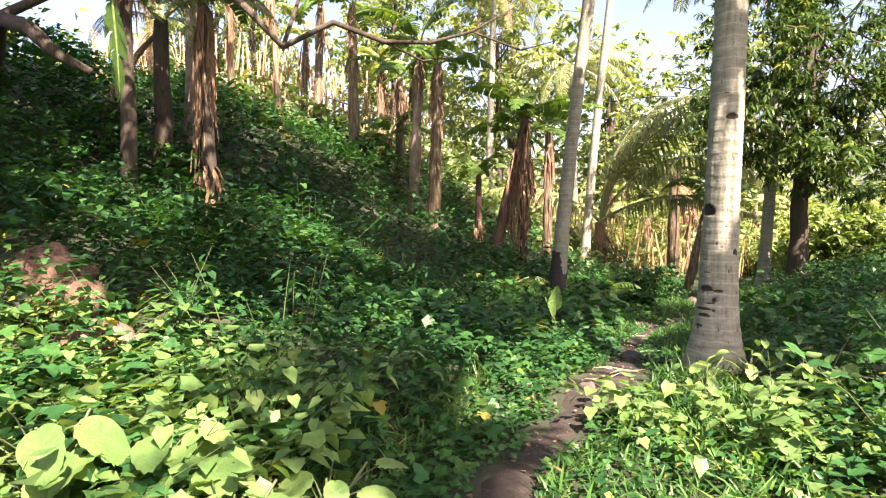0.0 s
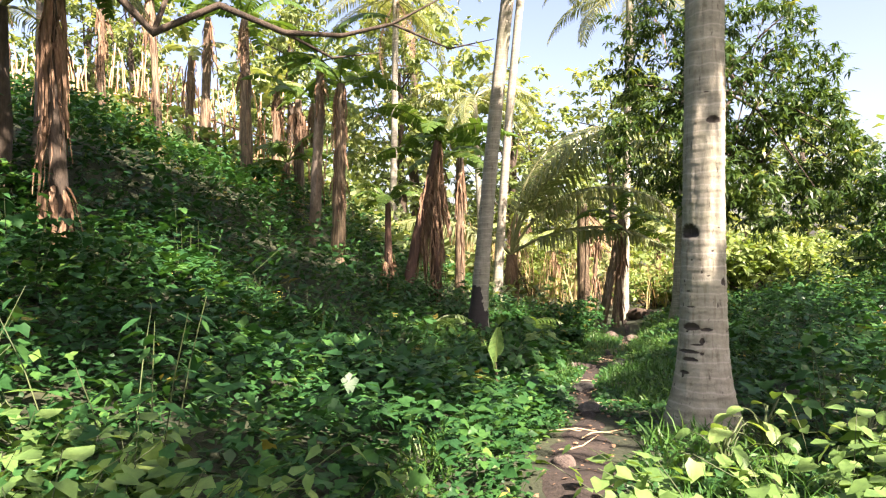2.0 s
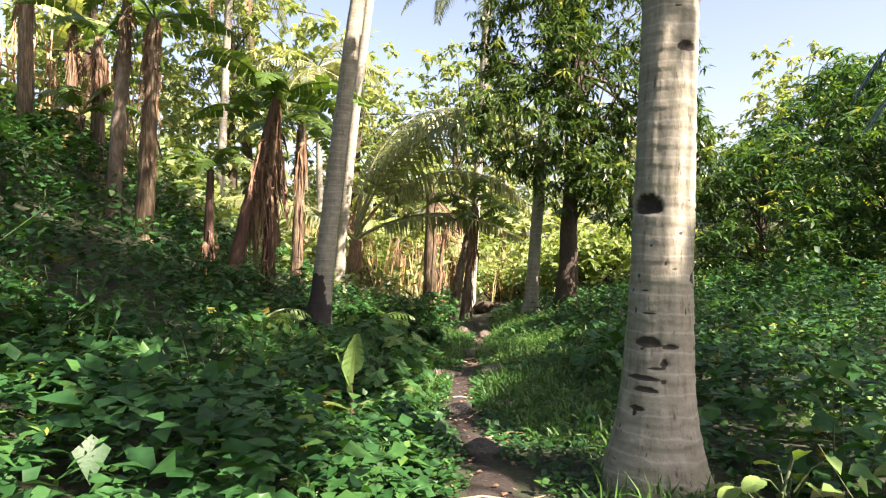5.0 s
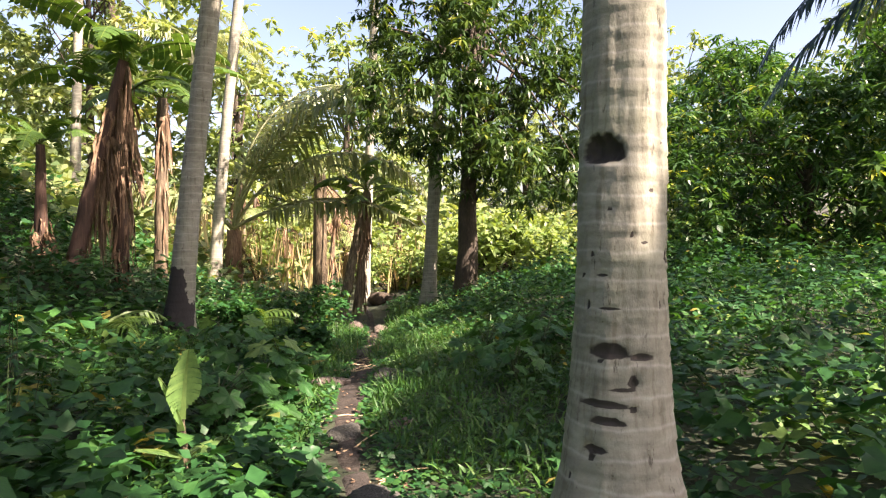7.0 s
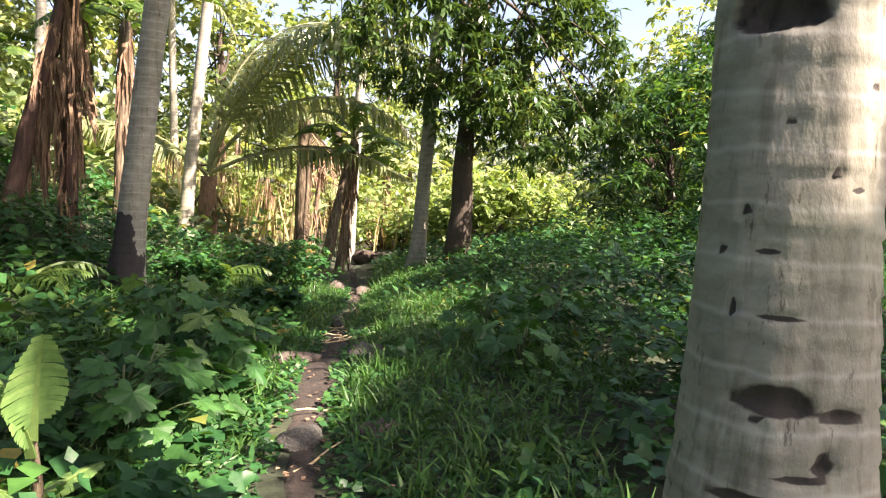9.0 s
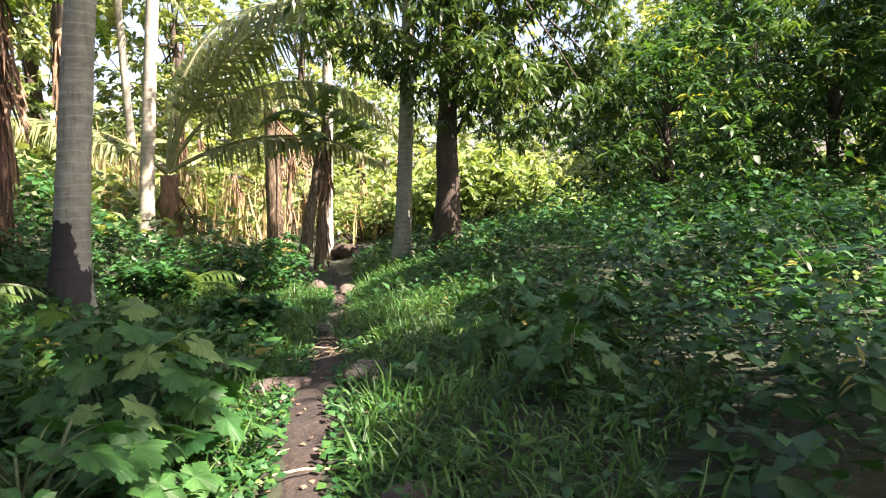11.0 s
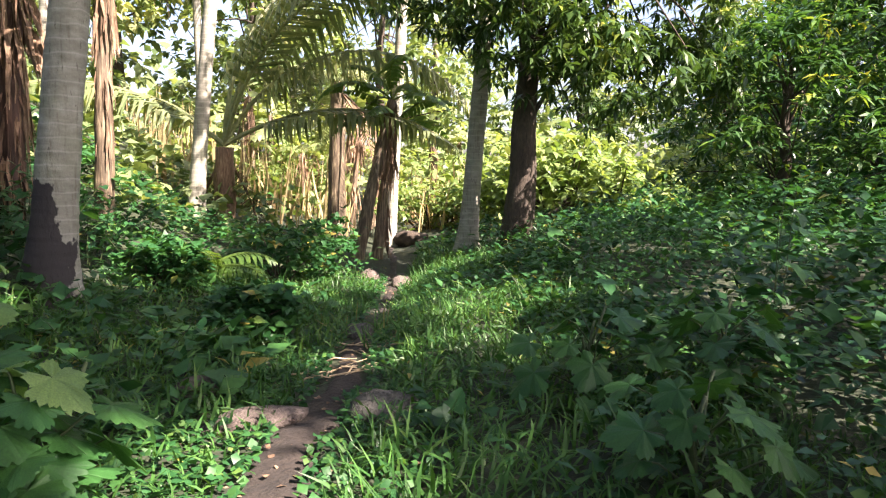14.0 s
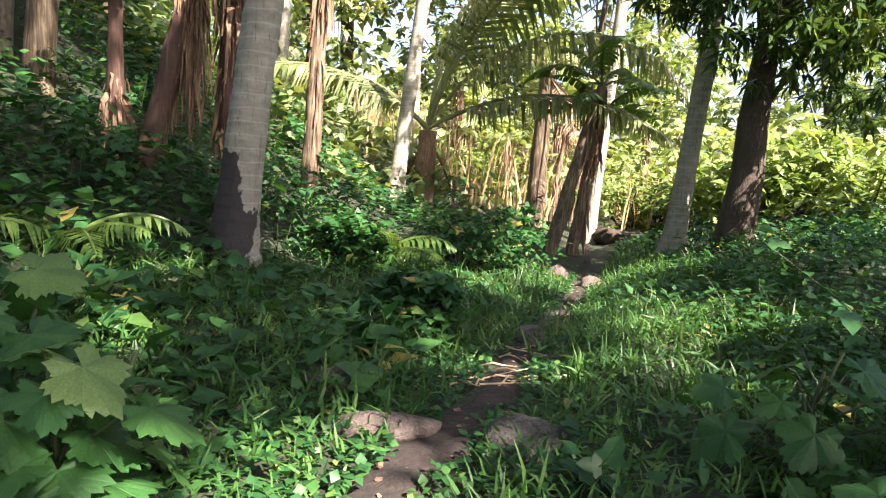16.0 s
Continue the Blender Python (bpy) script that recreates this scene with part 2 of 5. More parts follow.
def each(values, shape):
    return np.repeat(values, len(shape[0]))


A = np.array
HEART = (A([(0, 0, 0), (-.08, .34, .05), (.35, .44, .08), (1, 0, -.12), (.35, -.44, .08), (-.08, -.34, .05), (.4, 0, -.02)], float), A([(6, 0, 5), (6, 5, 4), (6, 4, 3), (6, 3, 2), (6, 2, 1), (6, 1, 0)]))
IVY = (A([(0, 0, 0), (-.10, .26, .03), (.20, .54, -.04), (.38, .30, .05), (.68, .27, .0), (1, 0, -.16), (.68, -.27, .0), (.38, -.30, .05), (.20, -.54, -.04), (-.10, -.26, .03), (.36, 0, -.03)], float),
       A([(10, i, (i + 9) % 10) for i in range(10)]))
LEAFLET = (A([(0, 0, 0), (.45, .13, .03), (1, 0, -.15), (.45, -.13, .03)], float), A([(0, 3, 1), (1, 3, 2)]))
SIMPLE = (A([(0, 0, 0), (.35, .36, .07), (1, 0, -.12), (.35, -.36, .07), (.5, 0, -.01)], float), A([(0, 4, 1), (1, 4, 2), (2, 4, 3), (3, 4, 0)]))
LANCE = (A([(0, 0, 0), (.3, .11, .03), (.3, -.11, .03), (.7, .10, -.05), (.7, -.10, -.05), (1, 0, -.17)], float), A([(0, 2, 1), (1, 2, 4), (1, 4, 3), (3, 4, 5)]))
BLADE = (A([(0, .022, 0), (0, -.022, 0), (.45, .02, .12), (.45, -.02, .12), (1, 0, .02)], float), A([(0, 1, 3), (0, 3, 2), (2, 3, 4)]))
OVAL = (A([(0, 0, 0), (.5, .24, .06), (1, 0, -.15), (.5, -.24, .06)], float), A([(0, 3, 1), (1, 3, 2)]))
SCRAP = (A([(0, 0, 0), (.5, .42, .1), (1, .05, -.1), (.5, -.38, .05)], float), A([(0, 3, 1), (1, 3, 2)]))


def tube(path, radii, n=12, wobble=0.0, cap=True):
    """A tapered tube along a list of points: verts and quads."""
    path = [Vector(q) for q in path]
    v, f = [], []
    side = Vector((1, 0.01, 0))
    for i, q in enumerate(path):
        d = (path[min(i + 1, len(path) - 1)] - path[max(i - 1, 0)]).normalized()
        a = (side - d * side.dot(d)).normalized() if abs(side.dot(d)) < 0.97 else d.orthogonal().normalized()
        b = d.cross(a)
        side = a
        for k in range(n):
            w = 2 * math.pi * k / n
            r = radii[i] * (1 + wobble * noise.noise(Vector((math.cos(w) * 1.3, math.sin(w) * 1.3, i * 0.35)) + q * 0.7))
            v.append(q + (a * math.cos(w) + b * math.sin(w)) * r)
    for i in range(len(path) - 1):
        for k in range(n):
            f.append((i * n + k, i * n + (k + 1) % n, (i + 1) * n + (k + 1) % n, (i + 1) * n + k))
    if cap:
        v.append(path[-1])
        f += [((len(path) - 1) * n + k, (len(path) - 1) * n + (k + 1) % n, len(v) - 1, len(v) - 1) for k in range(n)]
    return A([tuple(q) for q in v]), f


def quads_mesh(name, v, f, mat, smooth=True):
    me = bpy.data.meshes.new(name)
    me.from_pydata([tuple(q) for q in v], [], [tuple(dict.fromkeys(int(i) for i in q)) for q in f])
    me.materials.append(mat)
    if smooth:
        me.polygons.foreach_set("use_smooth", [True] * len(me.polygons))
    me.update()
    return me


def join(parts):
    v, f, n = [], [], 0
    for a, b in parts:
        v.append(np.asarray(a, float))
        f += [tuple(i + n for i in q) for q in b]
        n += len(a)
    return np.concatenate(v), f


def thing(name, at, label, category, group="", kind=""):
    ob = new(name)
    ob.empty_display_size = 0.2
    ob.matrix_basis = at
    return tagged(ob, label, category, group, kind)


def part(name, me, parent, m=None, label="", kind=""):
    ob = new(name, me)
    ob.parent = parent
    if m is not None:
        ob.matrix_basis = m
    return tagged(ob, label, kind=kind)


# ---- the lie of the land ----
ROW_Y = [-60, 0, 5.5, 11, 16.8, 23, 40, 200]
ROW_Z = [0.4, 0, -.06, -.5, -1.0, -1.2, -1.3, -1.5]
PATH_Y = [-30, 0, 3.7, 4.9, 5.6, 7.0, 8.7, 9.4, 10.7, 11.6, 12.6, 14.5, 16.9, 19.5, 23, 30]
PATH_X = [-8, -0.5, .41, 1.0, 1.25, 1.9, 2.5, 2.8, 3.4, 3.95, 4.4, 5.5, 6.7, 7.9, 9.4, 12]


def land(x, y):
    """Height of the soil: a path that falls gently, a bank and a hill on one side, a low rise on the other."""
    x, y = np.asarray(x, float), np.asarray(y, float)
    zc, px = np.interp(y, ROW_Y, ROW_Z), np.interp(y, PATH_Y, PATH_X)
    d = (px - x) * .87
    left = np.clip(d - .3, 0, None)
    low = np.minimum(left, 8)
    bank = np.interp(y, [0, 9, 13], [.1, .06, .12])
    up = bank * (1 - np.exp(-left / .5)) + .05 * low + .052 * low ** 2 + .40 * np.clip(left - 8, 0, 5) + .08 * np.clip(left - 13, 0, 40)
    right = np.clip(-d - .3, 0, None)
    rise = np.interp(y, [0, 8, 10, 15, 30], [.08, .03, .12, .55, .3]) * (1 - np.exp(-right / .8)) + .02 * np.clip(right - 2, 0, 30)
    lump = .05 * np.sin(x * 1.7 + 1.3 * np.sin(y * .9)) * np.sin(y * 1.3 + x * .4) * np.clip(np.abs(d) - .4, 0, 1)
    return zc + up + rise + lump


def off_path(x, y):
    """Distance from the path's middle, positive uphill."""
    return (np.interp(y, PATH_Y, PATH_X) - np.asarray(x, float)) * .87


WALK = [(-.1, -1), (.0, .2), (-.15, 1.5), (-.1, 2.2), (.26, 3.9), (1.2, 5.5), (1.7, 6.7), (2.4, 7.7), (3.0, 8.4)]


def on_foot_line(x, y, room=.8):
    """Whether a place lies where one walks."""
    return abs(x - float(np.interp(y, [q[1] for q in WALK], [q[0] for q in WALK]))) < room and y < 9.2


def ground_z(x, y):
    return float(land(x, y))


# ---- ground and path ----
def grid_sheet(name, xs, ys, mat, lift=0.0):
    gx, gy = np.meshgrid(xs, ys)
    z = land(gx, gy) + lift
    v = np.stack([gx.ravel(), gy.ravel(), z.ravel()], 1)
    n, m = len(xs), len(ys)
    i = (np.arange(m - 1)[:, None] * n + np.arange(n - 1)[None]).ravel()
    return new(name, mesh_np(name, v, np.stack([i, i + 1, i + 1 + n, i + n], 1), mat, smooth=True))


xs = np.concatenate([np.linspace(-900, -30, 12), np.arange(-28, -10, 1.0), np.arange(-10, 14, .4), np.arange(14, 34, 1.0), np.linspace(36, 900, 12)])
ys = np.concatenate([np.linspace(-900, -24, 12), np.arange(-22, -2, 1.0), np.arange(-2, 28, .4), np.arange(28, 50, 1.0), np.linspace(54, 900, 12)])
tagged(grid_sheet("ground", xs, ys, SOIL), "dark soil and leaf litter under the undergrowth", "ground", kind="structure")


def path_strip():
    v, f = [], []
    rows, cols = np.arange(-4, 26, .08), 19
    for i, y in enumerate(rows):
        c = np.interp(y, PATH_Y, PATH_X) + .05 * noise.noise(Vector((y * .8, 5, 0)))
        half = float(np.interp(y, [6.6, 7.2, 8.6, 9.4, 11.6, 12.4, 15, 17], [.16, .10, .10, .13, .16, .08, .07, .10])) + .10 * noise.noise(Vector((y * .7, 1, 0))) + (.08 if 9.8 < y < 11.6 else 0) + .16 * math.exp(-((y - 6.0) / .9) ** 2)
        for k in range(cols):
            u = 2 * k / (cols - 1) - 1
            x = c + u * half
            rough = .030 * noise.noise(Vector((x * 3.1, y * 3.1, 0))) + .014 * noise.noise(Vector((x * 9, y * 9, 2)))
            v.append((x, y, ground_z(x, y) + .020 - .052 * u * u * abs(u) + rough * (1 - .3 * u * u)))
    for i in range(len(rows) - 1):
        for k in range(cols - 1):
            a = i * cols + k
            f.append((a, a + 1, a + 1 + cols, a + cols))
    return quads_mesh("path", A(v), f, TRODDEN)


tagged(new("path", path_strip()), "narrow trodden footpath of bare brown soil", "path", kind="structure")


# ---- undergrowth ----
def smooth_noise(x, y, s, seed):
    """Cheap rolling value in 0..1."""
    r = np.random.default_rng(seed)
    out = np.zeros_like(x)
    for k in range(5):
        a, ph = r.uniform(0, 2 * np.pi), r.uniform(0, 6.28)
        fq = s * r.uniform(.6, 1.9)
        out += np.sin((x * np.cos(a) + y * np.sin(a)) * fq + ph)
    return np.clip(.5 + out / 6.5, 0, 1)


def cover_height(x, y):
    """How high the leaves stand over the soil."""
    d = off_path(x, y)
    lump, fine = smooth_noise(x, y, 1.2, 3), smooth_noise(x, y, 3.6, 4)
    left = np.interp(d, [0, .20, .45, 1.6, 4, 9], [0, .05, .22, .33, .50, .70])
    lawn = np.interp(y, [8, 10.5, 16, 18], [0, 1, 1, 0])
    left = left * (1 - lawn) + lawn * np.interp(d, [0, .22, .8, 2.0, 3.0, 5, 9], [0, .02, .08, .14, .30, .5, .7])
    right = np.interp(-d, [0, .22, .7, 1.4, 2.3, 3.6, 8, 20], [0, .03, .08, .16, .42, .70, 1.0, 1.1])
    top = np.where(d > 0, left * (.45 + .75 * lump + .35 * fine), right * (.22 + 1.15 * lump + .35 * fine))
    near_start = np.exp(-((x + .2) ** 2 + (y - .6) ** 2) / 1.6)
    trunk = np.exp(-((x - 2.6) ** 2 + (y - 6.3) ** 2) / .5)
    trod = np.exp(-((x - np.interp(y, [q[1] for q in WALK], [q[0] for q in WALK])) / .42) ** 2) * np.interp(y, [0, 8.8, 9.6], [1, 1, 0])
    top = top * (1 - .7 * trod)
    return top * (1 - .8 * near_start) * (1 - .75 * trunk)


def in_view(x, y):
    """Keeps the planted stretch to the ground that lies ahead of the walk."""
    return (y > -1.5 + np.abs(x) * .15) & (y < 30)


def sample(n, x0, x1, y0, y1, seed):
    r = np.random.default_rng(seed)
    x, y = r.uniform(x0, x1, n), r.uniform(y0, y1, n)
    k = in_view(x, y)
    return x[k], y[k]


def leaf_shell(name, shape, n, box, size, mat, seed, label, keep=None, pile=2.2, tilt=.55, bias=0.0, per=5):
    n //= per
    r = np.random.default_rng(seed)
    x, y = sample(n, *box, seed)
    top = cover_height(x, y)
    ok = top > .035
    if keep is not None:
        ok &= keep(x, y, r)
    x, y, top = x[ok], y[ok], top[ok]
    n = len(x)
    u = 1 - r.random(n) ** pile * .95
    u = np.where(r.random(n) < .08, u * 1.3, u)
    z = land(x, y) + top * u + .01
    # sprigs: leaves spread round the tip of a stem, the lower ones longer and flatter
    whorl = np.arange(n * per) % per
    x, y, z = np.repeat(x, per), np.repeat(y, per), np.repeat(z, per)
    yaw = np.repeat(r.uniform(0, 2 * np.pi, n), per) + whorl * 2.4 + r.normal(0, .35, n * per)
    leanx, leany = np.repeat(r.normal(0, .22, n), per), np.repeat(r.normal(0, .22, n), per)
    pitch = .30 - .42 * (1 - whorl / per) + leanx * np.cos(yaw) + leany * np.sin(yaw) + r.normal(0, tilt * .5, n * per)
    rot = turns(yaw, pitch, r.normal(0, tilt * .55, n * per))
    s = size * np.repeat(r.uniform(.6, 1.3, n), per) * r.uniform(.75, 1.2, n * per) * (1.1 - .45 * whorl / per) * (.75 + .5 * smooth_noise(x, y, .9, seed + 1))
    at = np.stack([x, y, z + (whorl / per - .5) * size * 1.1], 1) + rot[:, :, 0] * s[:, None] * .25
    tone = np.repeat(r.beta(2, 2.6, n) * .9 + .45 * (r.random(n) < .015), per)
    vary = np.clip(tone + r.normal(0, .07, n * per) + .10 * whorl / per + .25 * (smooth_noise(x, y, .8, seed + 2) - .5) + bias, 0, 1)
    v, f = scatter(shape, at, rot, s)
    ob = new(name, mesh_np(name, v, f, mat, each(vary, shape), smooth=True))
    return tagged(ob, label, "undergrowth", kind="stuff")


def grassy(x, y):
    d = off_path(x, y)
    g = np.exp(-((d + .85) / .75) ** 2) * np.interp(y, [0, 3, 7, 9, 18, 24], [1, .7, .5, 1, 1, .5])
    g = np.maximum(g, np.interp(-d, [.2, .4, 2.2, 3.2], [0, .9, .8, 0]) * np.interp(y, [7, 9, 17, 20], [0, 1, 1, 0]))
    g2 = np.interp(d, [.15, .3, 1.9, 2.8], [0, .75, .5, 0]) * np.interp(y, [8.5, 10.5, 16, 18], [0, 1, 1, 0]) + np.exp(-((d - .75) / .55) ** 2) * np.interp(y, [0, 6, 9, 11, 18, 24], [.22, .3, .5, .5, .4, .4])
    return np.clip(g + g2, 0, 1)


leaf_shell("broadleaf_undergrowth", IVY, 27000, (-6, 8, -1, 11), .108, HERB, 11, "dense dark green broad-leaved herbs and vines over the soil",
           keep=lambda x, y, r: (r.random(len(x)) > .62 * grassy(x, y)) & ((off_path(x, y) > 0) | (r.random(len(x)) < .45)), pile=2.0)
leaf_shell("hillside_undergrowth", SIMPLE, 28000, (-9, 5, 6, 23), .16, HERB, 12, "tangled broad-leaved herbs covering the hillside",
           keep=lambda x, y, r: (off_path(x, y) > .4) & (r.random(len(x)) > .6 * grassy(x, y)), pile=2.0)
leaf_shell("bramble_undergrowth", SIMPLE, 36000, (2, 18, 3, 23), .122, HERB, 13, "chest-high mounds of leafy vines and brambles",
           keep=lambda x, y, r: (off_path(x, y) < -.5) & (r.random(len(x)) > .25 * grassy(x, y)), pile=2.6, bias=.06)
leaf_shell("low_brambles", SIMPLE, 10000, (4, 9.5, 8, 15), .085, HERB, 17, "thick low brambles beside the grass",
           keep=lambda x, y, r: (off_path(x, y) < -1.3) & (x < 13 - .3 * y + 2), pile=1.4, bias=.08)
leaf_shell("low_cover", SIMPLE, 16000, (-3.5, 3.5, .6, 8.5), .085, HERB, 18, "low broad leaves that hide the soil",
           keep=lambda x, y, r: np.abs(off_path(x, y)) > .3, pile=.8)
leaf_shell("fine_undergrowth", LEAFLET, 42000, (-6, 12, 1, 19), .095, HERB, 14, "small narrow leaves of mixed weeds among the herbs", pile=1.3, tilt=.6, bias=.12, per=7)


def grass(name, n, box, seed, length, label, power=1.0):
    r = np.random.default_rng(seed)
    x, y = sample(n, *box, seed)
    ok = (r.random(len(x)) < grassy(x, y) ** power) & (np.abs(off_path(x, y)) > np.interp(y, [6.5, 7.2, 9, 9.6, 11.6, 12.2], [.12, .03, .03, .07, .08, .0]) + .10 * smooth_noise(x, y, 5, 9))
    x, y = x[ok], y[ok]
    at = np.stack([x, y, land(x, y)], 1)
    s = length * r.uniform(.45, 1.3, len(x)) * (.6 + .8 * smooth_noise(x, y, 2.5, seed))
    at[:, 2] += .10 * r.random(len(x)) ** 2
    rot = turns(r.uniform(0, 6.28, len(x)), r.normal(.55, .38, len(x)), r.normal(0, .4, len(x)))
    size = np.stack([s, np.full(len(x), .26) * r.uniform(.6, 1.5, len(x)), s], 1)
    v, f = scatter(BLADE, at, rot, size)
    vary = np.clip(r.beta(2, 2.5, len(x)) + .3 * (smooth_noise(x, y, 1.3, seed + 5) - .5), 0, 1)
    return tagged(new(name, mesh_np(name, v, f, GRASS, each(vary, BLADE))), label, "grass", kind="stuff")


grass("path_side_grass", 112000, (-3, 9, 0, 13), 21, .145, "soft bright green grass along the footpath")
grass("far_grass", 46000, (1, 13, 12.5, 24), 22, .19, "bright grass along the footpath farther on")


def scrub(name, n, x0, x1, y0, y1, high, size, mat, seed, label):
    r = np.random.default_rng(seed)
    x, y = r.uniform(x0, x1, n), r.uniform(y0, y1, n)
    top = high * (.25 + 1.1 * smooth_noise(x, y, .8, seed))
    ok = np.abs(off_path(x, y)) > .9
    x, y, top = x[ok], y[ok], top[ok]
    at = np.stack([x, y, land(x, y) + top * (1 - r.random(len(x)) ** 2 * .95)], 1)
    rot = turns(r.uniform(0, 6.28, len(x)), r.normal(-.1, .5, len(x)), r.normal(0, .5, len(x)))
    v, f = scatter(SCRAP, at, rot, size * r.uniform(.5, 1.3, len(x)))
    vary = np.clip(r.beta(2, 2.4, len(x)) + .2 * (smooth_noise(x, y, .5, seed + 1) - .5), 0, 1)
    return tagged(new(name, mesh_np(name, v, f, mat, each(vary, SCRAP))), label, "undergrowth", kind="stuff")


scrub("far_scrub", 13000, 5, 42, 25, 50, 1.9, .30, BRIGHTLEAF, 35, "scrub of the far wood, leaves in a sunlit colour")
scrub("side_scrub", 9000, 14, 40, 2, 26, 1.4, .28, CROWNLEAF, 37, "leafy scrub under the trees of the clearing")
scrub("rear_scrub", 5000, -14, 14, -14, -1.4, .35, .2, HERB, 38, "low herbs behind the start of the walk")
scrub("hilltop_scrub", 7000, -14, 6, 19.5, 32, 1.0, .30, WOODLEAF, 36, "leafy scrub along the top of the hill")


def far_wood():
    """The leafy edge of the wood all round the clearing."""
    r = np.random.default_rng(45)
    n = 14000
    w = r.uniform(-1.9, 2.5, n)
    q = r.uniform(46, 60, n)
    x, y = 5 + q * np.sin(w), 12 + q * np.cos(w)
    top = 5 + 9 * smooth_noise(w * 9, q * .25, 2.2, 46)
    at = np.stack([x, y, land(x, y) + top * r.random(n) ** .8], 1)
    rot = turns(r.uniform(0, 6.28, n), r.normal(-.3, .5, n), r.normal(0, .6, n))
    v, f = scatter(SCRAP, at, rot, r.uniform(.5, 1.3, n))
    vary = np.clip(r.beta(2, 2.2, n) + .4 * (smooth_noise(w * 12, at[:, 2] * .5, 2.0, 47) - .5), 0, 1)
    return tagged(new("far_wood", mesh_np("far_wood", v, f, WOODLEAF, each(vary, SCRAP))), "leafy edge of the wood, its sunlight put into the colour", "trees", kind="stuff")


far_wood()


def dry_canes():
    """Pale dry stalks standing among the far bananas."""
    r = np.random.default_rng(48)
    n = 1500
    x, y = r.uniform(4, 24, n), r.uniform(24, 36, n)
    ok = np.abs(off_path(x, y)) > .8
    x, y = x[ok], y[ok]
    n = len(x)
    s = r.uniform(.7, 2.4, n)
    rot = turns(r.uniform(0, 6.28, n), r.normal(1.4, .16, n), r.normal(0, .6, n))
    v, f = scatter(BLADE, np.stack([x, y, land(x, y)], 1), rot, np.stack([s, r.uniform(.8, 2.2, n), s * .4], 1))
    return tagged(new("dry_canes", mesh_np("dry_canes", v, f, DRYCANE, each(r.random(n), BLADE))), "pale dry stalks standing among far banana plants", "stalks", kind="stuff")


dry_canes()


def creepers():
    """Small leaves that creep in over the edge of the bare soil."""
    r = np.random.default_rng(41)
    n = 18000
    y = r.uniform(.5, 18, n)
    d = r.choice([-1, 1], n) * (.10 + np.abs(r.normal(.16, .30, n)))
    x = np.interp(y, PATH_Y, PATH_X) - d / .87
    ok = (np.abs(d) > np.interp(y, [6.6, 7.4], [.06, .02]) + .16 * smooth_noise(x, y, 6, 44) + .22 * np.exp(-((y - 6.0) / .8) ** 2)) & (np.abs(d) < .95)
    x, y = x[ok], y[ok]
    at = np.stack([x, y, land(x, y) + .02 + .06 * r.random(len(x)) ** 1.5], 1)
    rot = turns(r.uniform(0, 6.28, len(x)), r.normal(.1, .35, len(x)), r.normal(0, .4, len(x)))
    s = r.uniform(.025, .065, len(x))
    v, f = scatter(SCRAP, at, rot, s)
    vary = np.clip(r.beta(2, 2.2, len(x)), 0, 1)
    return tagged(new("creeping_weeds", mesh_np("creeping_weeds", v, f, HERB, each(vary, SCRAP))), "small creeping weeds at the edge of the footpath", "undergrowth", kind="stuff")


creepers()


def litter():
    r = np.random.default_rng(31)
    n = 700
    y = r.uniform(0, 18, n)
    x = np.interp(y, PATH_Y, PATH_X) + r.normal(0, .24, n)
    at = np.stack([x, y, land(x, y) + .028], 1)
    rot = turns(r.uniform(0, 6.28, n), r.normal(0, .12, n), r.normal(0, .2, n))
    v, f = scatter(SCRAP, at, rot, r.uniform(.012, .05, n))
    return tagged(new("leaf_litter", mesh_np("leaf_litter", v, f, DEADLEAF)), "dry leaf scraps strewn over the footpath", "litter", kind="stuff")


litter()


